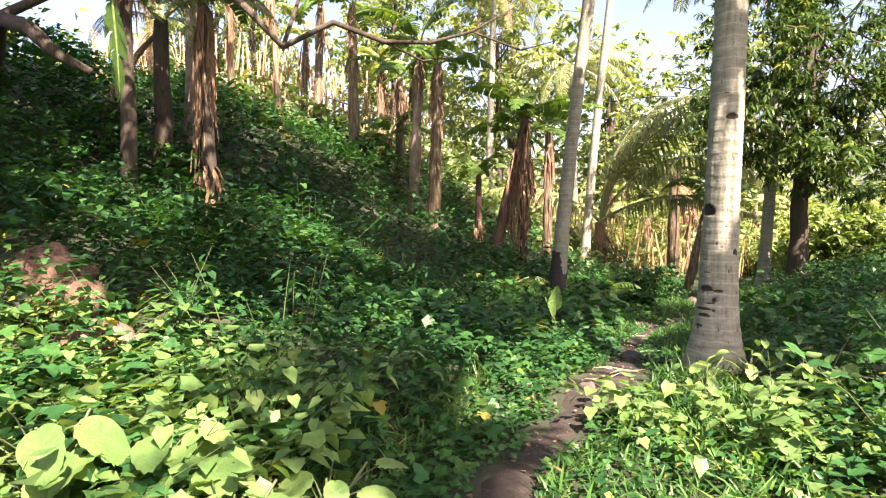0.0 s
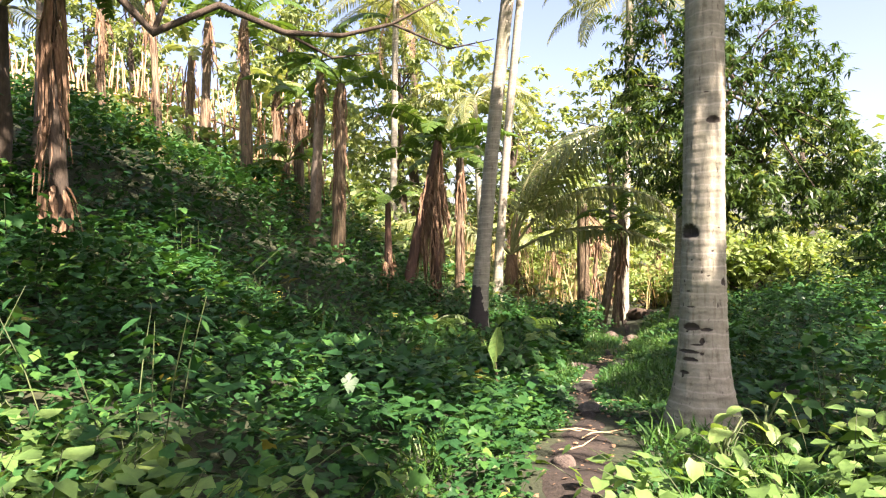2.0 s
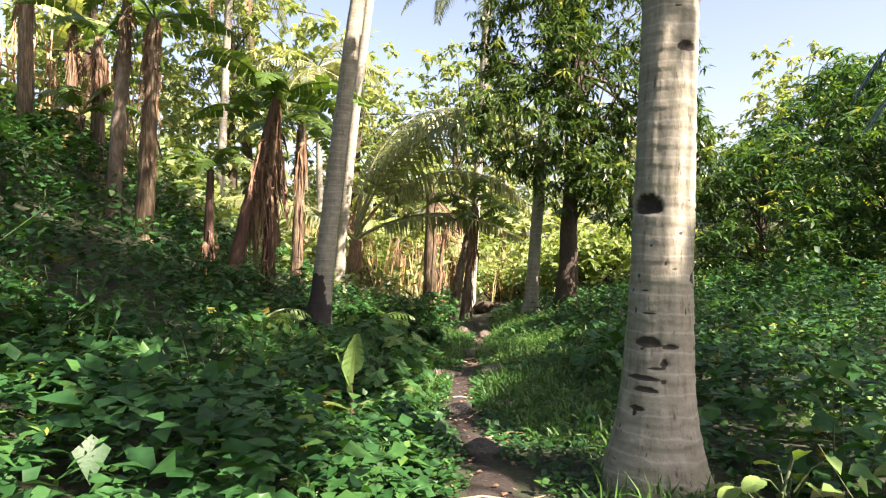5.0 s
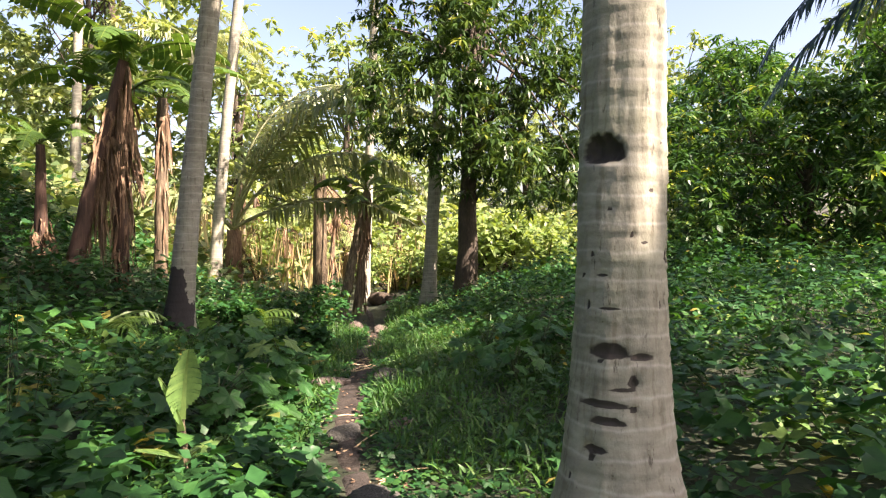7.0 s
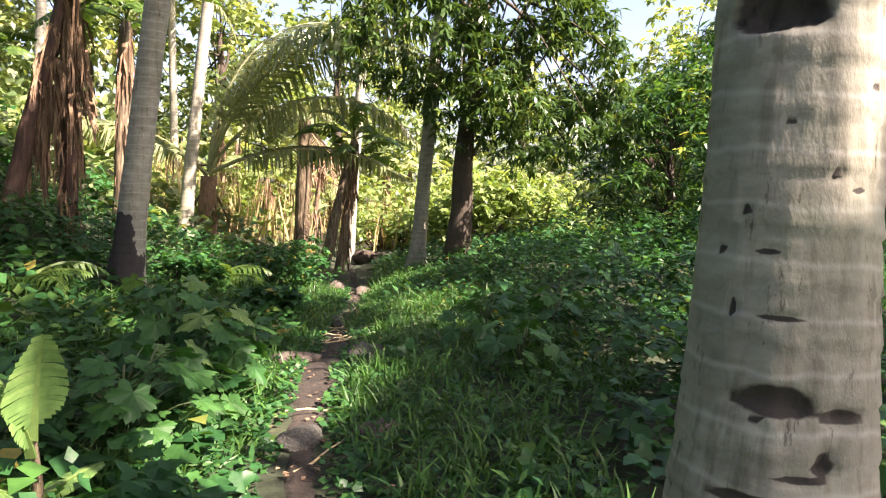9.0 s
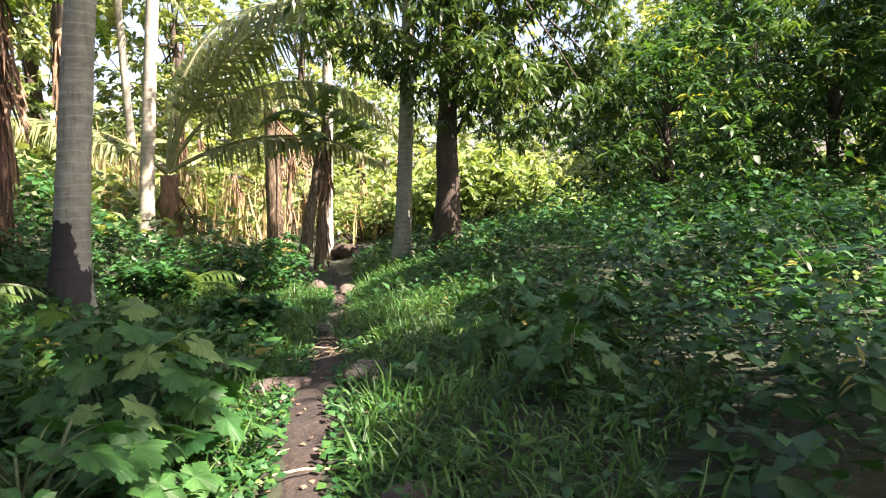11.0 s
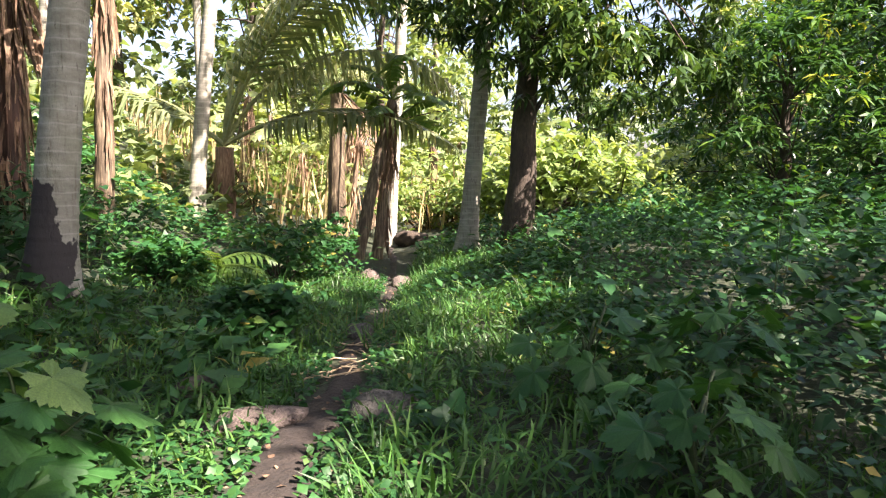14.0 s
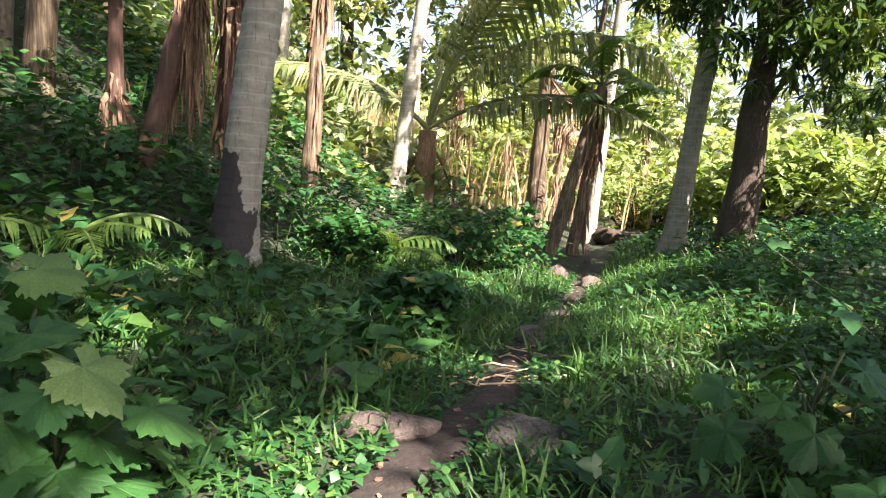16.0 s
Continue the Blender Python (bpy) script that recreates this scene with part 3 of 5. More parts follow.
# ---- palms ----
def ringed_trunk(name, height, radius_at, lean, mat, ring=.105, rows_per_m=70, n=40, scars=(), seed=1):
    """A coconut trunk with leaf-scar rings, a flared foot and cut or rotted hollows sunk into it."""
    r = random.Random(seed)
    rows, z = [], -.25
    while z < height:
        rows.append(z)
        z += 1 / rows_per_m if z < 2.7 else max(.022, 1 / rows_per_m) if z < 4.2 else .10
    tilt = [(r.uniform(-1, 1), r.uniform(0, 6.28)) for _ in range(int(height / ring) + 6)]
    v, dark = [], []
    for z in rows:
        cx, cy = lean(z)
        for k in range(n):
            w = 2 * math.pi * k / n
            zz = z + .018 * math.sin(w + 1.1 * math.sin(z * 1.3)) + .012 * noise.noise(Vector((math.cos(w) * 2, math.sin(w) * 2, z * 1.5)))
            ph = (zz / ring) % 1.0
            a, b = tilt[int(zz / ring) + 3]
            step = .0042 * (1 - ph) ** 2 * (1.0 + .7 * a * math.sin(w + b)) - .003 * math.exp(-((ph - .96) / .05) ** 2)
            rough = .007 * noise.noise(Vector((math.cos(w) * 3, math.sin(w) * 3, z * 2.2))) + .0045 * noise.noise(Vector((math.cos(w) * 9, math.sin(w) * 9, z * 9)))
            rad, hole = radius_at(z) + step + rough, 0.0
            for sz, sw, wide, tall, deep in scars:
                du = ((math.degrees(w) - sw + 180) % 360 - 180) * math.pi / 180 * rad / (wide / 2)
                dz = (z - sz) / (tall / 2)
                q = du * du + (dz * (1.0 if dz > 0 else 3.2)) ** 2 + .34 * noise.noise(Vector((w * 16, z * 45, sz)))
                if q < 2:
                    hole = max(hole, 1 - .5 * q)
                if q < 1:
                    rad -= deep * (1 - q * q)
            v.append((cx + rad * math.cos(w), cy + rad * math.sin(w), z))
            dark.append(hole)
    v, m = A(v), len(rows)
    i = (np.arange(m - 1)[:, None] * n + np.arange(n)[None])
    j = (np.arange(m - 1)[:, None] * n + (np.arange(n)[None] + 1) % n)
    f = np.stack([i, j, j + n, i + n], 2).reshape(-1, 4)
    me = mesh_np(name, v, f, mat, smooth=True)
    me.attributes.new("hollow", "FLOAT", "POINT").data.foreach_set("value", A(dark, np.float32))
    return me


def frond_mesh(name, length, rise, droop, pairs, leaflet, seed, mat=None, hang=.9):
    """A palm frond: an arching rib with leaflets hanging from both sides. It grows from the origin along +x."""
    r = random.Random(seed)
    pts = []
    for i in range(15):
        s = i / 14
        a = rise - (rise + droop) * s ** 1.25
        if i:
            pts.append(pts[-1] + Vector((math.cos(a), 0.02 * math.sin(s * 5 + seed), math.sin(a))) * length / 14)
        else:
            pts.append(Vector((0, 0, 0)))
    rib_v, rib_f = tube(pts, [.032 * (1 - .9 * i / 14) + .003 for i in range(15)], 5)
    v, f, vary = [tuple(q) for q in rib_v], [tuple(q) for q in rib_f if q[2] != q[3]], [.75] * len(rib_v)
    for i in range(pairs):
        s = .16 + .84 * i / (pairs - 1)
        k = min(int(s * 14), 13)
        p0 = pts[k].lerp(pts[k + 1], s * 14 - k)
        fwd = (pts[k + 1] - pts[k]).normalized()
        for sgn in (-1, 1):
            if r.random() < .05:
                continue
            ln = leaflet * (math.sin(math.pi * min(1, .18 + s * .78)) * .9 + .15) * r.uniform(.85, 1.1)
            out = Vector((0, sgn, 0)) * .85 + fwd * r.uniform(.35, .6)
            down = Vector((0, 0, -1)) * hang * r.uniform(.6, 1.2)
            a, b = p0 + (out + down * .15).normalized() * ln * .5, p0 + (out + down * .15).normalized() * ln * .5 + (out * .6 + down).normalized() * ln * .5
            w = fwd * (.012 + .006 * r.random()) * (1.7 if leaflet > .6 else 1.15)
            n = len(v)
            v += [tuple(p0 - w * .4), tuple(p0 + w * .4), tuple(a - w), tuple(a + w), tuple(b)]
            f += [(n, n + 1, n + 3, n + 2), (n + 2, n + 3, n + 4)]
            vary += [min(1, max(0, r.gauss(.52, .2)))] * 5
    me = quads_mesh(name, v, f, mat or PALMLEAF, False)
    me.attributes.new("vary", "FLOAT", "POINT").data.foreach_set("value", A(vary, np.float32))
    return me


FRONDS = [frond_mesh("frond", 4.2, .75, 1.0, 74, .85, 1), frond_mesh("frond", 4.0, .45, .9, 70, .8, 2), frond_mesh("frond", 3.8, .15, 1.1, 66, .75, 3), frond_mesh("frond", 3.6, -.2, 1.2, 60, .7, 4)]
OLDFROND = frond_mesh("dead_frond", 3.0, -.6, 1.5, 40, .55, 9, DEADLEAF, 1.6)
YOUNG = [frond_mesh("young_frond", 2.6, 1.15, .7, 54, .6, 11), frond_mesh("young_frond", 2.4, .8, .8, 50, .55, 12), frond_mesh("young_frond", 2.2, .5, 1.0, 46, .5, 13)]
SEEDLING = [frond_mesh("seedling_frond", .95, 1.0, .55, 24, .34, 15, BANANALEAF), frond_mesh("seedling_frond", .85, .7, .5, 22, .3, 16, BANANALEAF)]


def crown(parent, at, count, kinds, seed, size=1.0, dead=2, first=0.0):
    r = random.Random(seed)
    for i in range(count):
        me = kinds[min(len(kinds) - 1, int(i / count * len(kinds)))]
        part("frond", me, parent, Matrix.Translation(at) @ pose(0, 0, 0, r.uniform(-12, 12), r.uniform(-12, 12), first + i * 137.5 + r.uniform(-12, 12)) @ Matrix.Scale(size * r.uniform(.85, 1.1), 4))
    for i in range(dead):
        part("dead_frond", OLDFROND, parent, Matrix.Translation(at) @ pose(0, 0, -.1, 0, r.uniform(0, 20), r.uniform(0, 360)) @ Matrix.Scale(size, 4), "dry brown hanging frond")


def palm(x, y, height, foot, waist, top, lean_x, lean_y, label, seed, fronds=15, mat=None, scars=(), n=20, rows=26, dead=2, curve=0.0, sink=.0, size=1.0, z=None):
    z = ground_z(x, y) if z is None else z
    ob = thing("coconut_palm", pose(x, y, z - sink), label, "palm tree", "coconut palms")

    def radius(h):
        h = max(h, 0)
        return top + (waist - top) * math.exp(-h / 2.2) + (foot - waist) * math.exp(-(h / .30) ** 1.15)

    def lean(h):
        return lean_x * h + curve * h * h, lean_y * h

    part("trunk", ringed_trunk("trunk", height, radius, lean, mat or PALMBARK, rows_per_m=rows, n=n, scars=scars, seed=seed), ob)
    cx, cy = lean(height)
    crown(ob, (cx, cy, height - .1), fronds, FRONDS, seed, size, dead, first=seed * 31)
    return ob


r = random.Random(5)
cuts = [(1.46, -166, .19, .17, .055), (2.34, -92, .12, .09, .035), (1.08, -58, .07, .09, .02), (.74, -150, .15, .09, .020), (.73, -112, .10, .04, .018), (.64, -122, .04, .07, .02),
        (.56, -156, .19, .045, .014), (.50, -150, .14, .05, .014), (.40, -162, .10, .045, .02), (.55, -122, .03, .03, .018), (.90, -150, .09, .02, .01), (1.02, -160, .05, .02, .01), (.62, -135, .10, .018, .01)]
cuts += [(r.uniform(.1, 1.4), r.uniform(-200, -40), r.uniform(.012, .022), r.uniform(.03, .06), .012) for _ in range(16)]
cuts += [(r.uniform(.3, 2.6), r.uniform(-200, -40), r.uniform(.03, .07), r.uniform(.012, .02), .009) for _ in range(10)]
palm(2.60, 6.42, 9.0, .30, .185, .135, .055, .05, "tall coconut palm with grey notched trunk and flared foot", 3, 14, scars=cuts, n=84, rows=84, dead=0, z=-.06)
palm(2.36, 13.85, 10.0, .27, .175, .12, .085, .0, "coconut palm with pale ringed trunk, charred black at its foot", 4, 14, mat=CHARBARK, n=40, rows=60, curve=.004, dead=1, sink=.05)
palm(4.50, 21.2, 12.0, .24, .16, .12, .07, .0, "slender grey coconut palm on the bank", 5, 9, curve=.003, dead=1)
palm(9.45, 23.2, 11.5, .22, .17, .13, .04, .0, "sunlit pale coconut palm at the end of the path", 6, 9, dead=1)
palm(8.62, 17.95, 11.0, .27, .17, .13, .06, .0, "coconut palm with sunlit trunk among the brambles", 7, 5, dead=1)
fan = palm(13.6, 7.6, 5.9, .26, .17, .13, -.03, .0, "coconut palm with hanging fronds tinted by lens fringing", 8, 10, dead=0)
BLUEFROND = [frond_mesh("frond", 3.8, .15, 1.1, 66, .75, 3, BLUEPALM), frond_mesh("frond", 3.6, -.2, 1.2, 60, .7, 4, BLUEPALM)]
part("frond", BLUEFROND[0], fan, pose(-.17, 0, 5.9, 0, 0, 134) @ Matrix.Scale(1.4, 4))
part("frond", BLUEFROND[1], fan, pose(-.17, 0, 5.9, 0, -8, 120) @ Matrix.Scale(1.45, 4))
palm(-4.6, 12.6, 8.5, .24, .16, .12, .02, .0, "coconut palm on the hillside in shade", 9, 13, mat=GREYBARK, dead=3)
palm(1.9, 27.5, 9.0, .24, .16, .12, .03, .0, "coconut palm standing behind the hillside", 10, 14, dead=2)
palm(6.2, 31.0, 8.0, .24, .16, .12, -.03, .0, "coconut palm far behind the bananas", 12, 14, dead=2)


def stemless_palm(x, y, label, seed, count, kinds, size, stem=0.0, stem_r=.2, mat=None, name="young_palm", z=None, lean=0.0):
    ob = thing(name, pose(x, y, (ground_z(x, y) if z is None else z)), label, "palm", "young palms")
    if stem:
        pts = [(lean * stem * i / 8, 0, stem * i / 8 - .15) for i in range(9)]
        v, f = tube(pts, [stem_r * (1.25 - .35 * i / 8) for i in range(9)], 14, .25)
        part("trunk", quads_mesh("trunk", v, f, mat or DARKBARK), ob)
    crown(ob, (lean * stem, 0, max(stem - .2, 0.02)), count, kinds, seed, size, 2 if stem > 1 else 0, first=seed * 40)
    return ob


stemless_palm(8.25, 23.8, "young coconut palm with shaggy brown trunk and arching pale fronds", 21, 7, YOUNG[1:] + FRONDS[2:3], 1.0, 4.0, .2, BANANASTEM)
fan = stemless_palm(5.2, 22.0, "young coconut palm with tall arching fronds in sun", 22, 1, [FRONDS[0], FRONDS[1]], 1.0, 1.7, .2, DEADLEAF)
TALLFROND = [frond_mesh("frond", 5.2, 1.42, .5, 86, .95, 31, None, 1.3), frond_mesh("frond", 4.4, 1.25, .9, 78, .9, 32, None, 1.3), frond_mesh("frond", 3.4, .7, .45, 62, .7, 33, None, 1.6)]
for k, yaw, lean in ((0, -38, 0), (1, -20, 6), (0, -58, 10), (2, -30, 8), (0, 15, -8), (2, 160, 0)):
    part("frond", TALLFROND[k], fan, pose(0, 0, 1.6, 0, lean, yaw) @ Matrix.Scale(1.5, 4))
stemless_palm(-4.36, 10.7, "dark young palm with stiff spreading fronds in shade", 25, 10, YOUNG, .85, 2.5, .12, DARKBARK)
stemless_palm(3.75, 15.6, "small coconut seedling with spread leaves in grass", 23, 7, SEEDLING, 1.15)
stemless_palm(1.35, 13.2, "pale green palm seedling among the herbs", 24, 7, SEEDLING, .9)


# ---- bananas ----
def banana_leaf(name, length, width, rise, droop, seed, mat, torn=.5, folded=0.0, n=22):
    """A banana leaf along +x: thick midrib, blade split into strips that hang at their own angles."""
    r = random.Random(seed)
    pts = [Vector((0, 0, 0))]
    for i in range(1, n + 1):
        s = i / n
        a = rise - (rise + droop) * s ** 1.3
        pts.append(pts[-1] + Vector((math.cos(a), 0, math.sin(a))) * length / n)
    v, f = tube(pts, [.022 * (1 - .9 * i / n) + .003 for i in range(n + 1)], 3)
    v, f, vary = [tuple(q) for q in v], [tuple(q) for q in f], [.9] * len(v)
    for sgn in (-1, 1):
        sag = .25
        for i in range(n // 7, n):
            s = i / n
            w = width * .5 * math.sin(math.pi * min(1, max(0, s - .12) / .9) ** .75) + .02
            if r.random() < torn:
                sag = r.uniform(.05, .7) + folded
            fwd = (pts[i + 1] - pts[i])
            gap = .93 if torn > .2 else 1.0
            outs = []
            for t, sg in ((.5, sag * .6), (1.0, sag)):
                outs.append((Vector((0, sgn, 0)) * math.cos(sg) + Vector((0, 0, -1)) * math.sin(sg)) * w * t)
            k = len(v)
            q0, q1 = pts[i], pts[i] + fwd * gap
            jag = fwd * r.uniform(-.25, .35)
            v += [tuple(q0), tuple(q1), tuple(q1 + outs[0] + jag * .3), tuple(q0 + outs[0] + jag * .3), tuple(q1 + outs[1] * r.uniform(.9, 1.02) + jag), tuple(q0 + outs[1] + jag)]
            f += [(k, k + 1, k + 2, k + 3), (k + 3, k + 2, k + 4, k + 5)]
            vary += [min(1, max(0, r.gauss(.5, .12)))] * 6
    me = quads_mesh(name, v, f, mat, False)
    me.attributes.new("vary", "FLOAT", "POINT").data.foreach_set("value", A(vary, np.float32))
    return me


BLEAVES = [banana_leaf("leaf", 2.0, .62, 1.15, .5, 1, BANANALEAF, .25), banana_leaf("leaf", 1.9, .6, .8, .9, 2, BANANALEAF, .45), banana_leaf("leaf", 1.8, .58, .5, 1.1, 3, BANANALEAF, .6)]
def dry_skirt(name, length, spread, ribbons, seed):
    """A bundle of dry leaf ribbons that hangs from the origin, curled and frayed."""
    r = random.Random(seed)
    v, f = [], []
    for k in range(ribbons):
        w, q = r.uniform(0, 6.28), Vector((0, 0, 0))
        out = Vector((math.cos(w), math.sin(w), 0)) * r.uniform(.3, 1.0) * spread
        ln, half, turn = length * r.uniform(.35, 1.0), r.uniform(.012, .045), r.uniform(0, 3.14)
        n0 = len(v)
        for i in range(6):
            s = i / 5
            c = out * (s ** .5) + Vector((0, 0, .10 * math.sin(s * 3.1) - ln * s)) + Vector((r.uniform(-.02, .02), r.uniform(-.02, .02), 0))
            a = turn + s * r.uniform(-1, 1.6)
            side = Vector((math.cos(a), math.sin(a), 0)) * half * (1 - .75 * s ** 2)
            v += [tuple(c - side), tuple(c + side)]
        f += [(n0 + 2 * i, n0 + 2 * i + 1, n0 + 2 * i + 3, n0 + 2 * i + 2) for i in range(5)]
    return quads_mesh(name, v, f, DEADLEAF, False)


DRYLEAVES = [dry_skirt("dry_leaf", 1.7, .22, 20, 5), dry_skirt("dry_leaf", 1.3, .20, 18, 6), dry_skirt("dry_leaf", .9, .30, 20, 7)]

# Coarser leaves for far plants, with sunlight put into the blade colour.
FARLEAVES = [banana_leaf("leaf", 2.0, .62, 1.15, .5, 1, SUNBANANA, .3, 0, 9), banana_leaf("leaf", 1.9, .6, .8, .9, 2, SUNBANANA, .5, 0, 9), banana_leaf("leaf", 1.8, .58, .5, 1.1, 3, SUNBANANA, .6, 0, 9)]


def banana(x, y, height, radius, seed, leaves=7, dry=5, lean=(0, 0), mat=None, size=1.0, label="banana plant with torn green leaves and dry brown skirt", z=None, low=0.0):
    r = random.Random(seed)
    z = ground_z(x, y) if z is None else z
    ob = thing("banana_plant", pose(x, y, z), label, "banana plant", "banana plants")
    pts = [(lean[0] * height * (i / 10) ** 1.1, lean[1] * height * i / 10, height * i / 10 - .15) for i in range(11)]
    v, f = tube(pts, [radius * (1.05 - .45 * i / 10) for i in range(11)], 14, .22)
    part("stem", quads_mesh("stem", v, f, mat or BANANASTEM), ob)
    tip = Vector(pts[-1])
    for i in range(leaves):
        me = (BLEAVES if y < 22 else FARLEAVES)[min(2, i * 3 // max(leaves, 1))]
        part("leaf", me, ob, Matrix.Translation(tip) @ pose(0, 0, 0, r.uniform(-25, 25), r.uniform(-10, 10), seed * 47 + i * 137.5) @ Matrix.Scale(size * r.uniform(.75, 1.1), 4))
    for i in range(dry):
        me = DRYLEAVES[i % 3]
        if low == 2:
            me, q = DRYLEAVES[2], Vector(pts[r.randint(4, 6)])
            part("dry_leaf", me, ob, Matrix.Translation(q) @ pose(0, 0, 0, 0, r.uniform(-8, 8), r.uniform(0, 360)) @ Matrix.Scale(r.uniform(.6, .85), 4))
            continue
        q = Vector(pts[10 - i % 3]) if i < 3 else Vector(pts[r.randint(5, 10)]) if low == 0 else Vector(pts[r.randint(2, 10)])
        part("dry_leaf", me, ob, Matrix.Translation(q) @ pose(0, 0, 0, 0, r.uniform(-8, 8), r.uniform(0, 360)) @ Matrix.Scale(r.uniform(.7, 1.15), 4))
    return ob


banana(.88, 16.05, 2.1, .10, 31, 8, 6, (0, 0), REDSTEM, .6, "short banana plant with shaggy reddish dry skirt", low=2)
banana(1.20, 15.9, 3.6, .13, 32, 6, 14, (.22, 0), REDSTEM, .9, "leaning banana plant with dark reddish stem and hanging dry leaves")
banana(1.95, 16.4, 3.4, .13, 33, 6, 15, (.03, 0), REDSTEM, .9, "banana plant wrapped in brown dry leaves", low=1)
banana(-.20, 17.0, 4.2, .17, 34, 6, 7, (.03, 0), BANANASTEM, 1.0, "tall banana plant with pale yellow stem")
banana(-.75, 17.3, 4.4, .14, 35, 6, 5, (.05, 0), GREYBARK, 1.0, "tall banana plant with grey stem")
banana(-2.6, 20.0, 4.6, .17, 36, 6, 8, (.0, 0), BANANASTEM, 1.0, "tall banana plant with pale peeling stem on the hilltop", low=1)
banana(-3.9, 21.0, 4.4, .15, 37, 6, 8, (.04, 0), BANANASTEM, 1.0, "banana plant hung with dry leaves by the fence", low=1)
banana(-1.5, 19.5, 1.2, .1, 38, 6, 1, (0, 0), None, .95, "low banana plant with broad green leaves")
banana(-3.35, 9.9, 3.3, .10, 39, 5, 9, (-.02, 0), DARKBARK, .9, "banana plant with long dry leaves hanging to the ground", low=1)
banana(-4.25, 9.3, 3.9, .11, 40, 5, 2, (.0, 0), DARKBARK, .9, "banana plant with thin dark stem in shade")
banana(7.40, 20.2, 3.3, .15, 41, 6, 7, (.22, 0), BANANASTEM, .95, "leaning banana plant with arching leaves and dry skirt", low=1)
banana(8.05, 20.7, 2.9, .13, 42, 6, 5, (.10, 0), BANANASTEM, .85, "banana plant with arching green leaves beside the path")
banana(2.9, 18.6, 3.9, .14, 43, 6, 5, (.02, 0), BANANASTEM, .95, "banana plant with pale stem on the bank")
r = random.Random(8)
for i in range(34):
    bx, by = r.uniform(5, 25), r.uniform(25.5, 37)
    banana(bx, by, r.uniform(1.6, 3.4), r.uniform(.08, .13), 60 + i, r.randint(4, 6), r.randint(2, 4), (r.uniform(-.06, .08), 0), None, r.uniform(.65, .95), "banana plant of the far grove, leaves in a sunlit colour")
for i in range(7):
    bx, by = r.uniform(-9, 1), r.uniform(18.5, 24)
    banana(bx, by, r.uniform(2.6, 4.4), r.uniform(.1, .15), 90 + i, r.randint(4, 6), r.randint(4, 7), (r.uniform(-.05, .06), 0), None, r.uniform(.8, 1.0), "banana plant with dry leaves on the hilltop")


# ---- broad-leaved trees ----
def foliage(name, blobs, clusters, per, size, shape, mat, seed, droop=.5, hollow=.35, bias=0.0):
    """Leaves in rosettes at twig ends, spread through rough ellipsoids, thinner inside, with gaps."""
    r = np.random.default_rng(seed)
    vol = A([b[3] * b[4] * b[5] for b in blobs]) ** .75
    pick = r.choice(len(blobs), clusters, p=vol / vol.sum())
    b = A(blobs)[pick]
    d = r.normal(size=(clusters, 3))
    d /= np.linalg.norm(d, axis=1)[:, None]
    rad = hollow + (1 - hollow) * r.random(clusters) ** .6
    lump = .8 + .45 * smooth_noise(d[:, 0] * 2 + b[:, 0], d[:, 1] * 2 + d[:, 2] * 2.5 + b[:, 2], 1.6, seed)
    c = b[:, :3] + d * rad[:, None] * lump[:, None] * b[:, 3:]
    gap = smooth_noise(c[:, 0] + c[:, 2] * .7, c[:, 1] + c[:, 2] * .9, 1.7, seed + 3)
    keep = gap > .36
    c, d = c[keep], d[keep]
    n = len(c)
    tone = np.clip(r.normal(.38 + bias, .16, n) + .35 * (r.random(n) < .10), 0, 1)
    at = np.repeat(c, per, 0) + r.normal(0, size * .10, (n * per, 3))
    yaw = np.repeat(r.uniform(0, 2 * np.pi, n), per) + np.tile(np.arange(per) * 2.4, n) + r.normal(0, .25, n * per)
    rot = turns(yaw, np.tile(.55 - 1.1 * np.arange(per) / per, n) - droop * .8 + r.normal(0, .25, n * per), r.normal(0, .35, n * per))
    s = size * r.uniform(.65, 1.25, n * per)
    v, f = scatter(shape, at, rot, s)
    vary = np.clip(np.repeat(tone, per) + r.normal(0, .1, n * per), 0, 1)
    return mesh_np(name, v, f, mat, each(vary, shape)), c


def limbs(height, radius, targets, seed, lean=(0, 0), twigs=26):
    """A trunk that forks into limbs reaching for the foliage."""
    r = random.Random(seed)
    trunk = [(lean[0] * height * i / 9 + .05 * math.sin(i * 1.3 + seed), lean[1] * height * i / 9 + .05 * math.cos(i * 1.1 + seed), -.2 + (height + .2) * i / 9) for i in range(10)]
    trunk_mesh = tube(trunk, [radius * (1.45 if i == 0 else 1.12 if i == 1 else 1.05 - .6 * i / 9) for i in range(10)], 16, .22)
    out = []
    for q in r.sample(list(map(tuple, targets)), min(twigs, len(targets))):
        q = Vector(q)
        k = r.randint(3, 9)
        a = Vector(trunk[k])
        mid = a.lerp(q, .5) + Vector((r.uniform(-.3, .3), r.uniform(-.3, .3), r.uniform(.0, .5)))
        pts = [(a * (1 - s) ** 2 + mid * 2 * s * (1 - s) + q * s * s) + Vector((r.uniform(-.04, .04), r.uniform(-.04, .04), r.uniform(-.04, .04))) for s in (0, .2, .4, .6, .8, 1)]
        r0 = radius * r.uniform(.10, .24)
        out.append(tube(pts, [r0 * (1 - .85 * i / 5) + .006 for i in range(6)], 4, 0, False))
    return trunk_mesh, join(out)


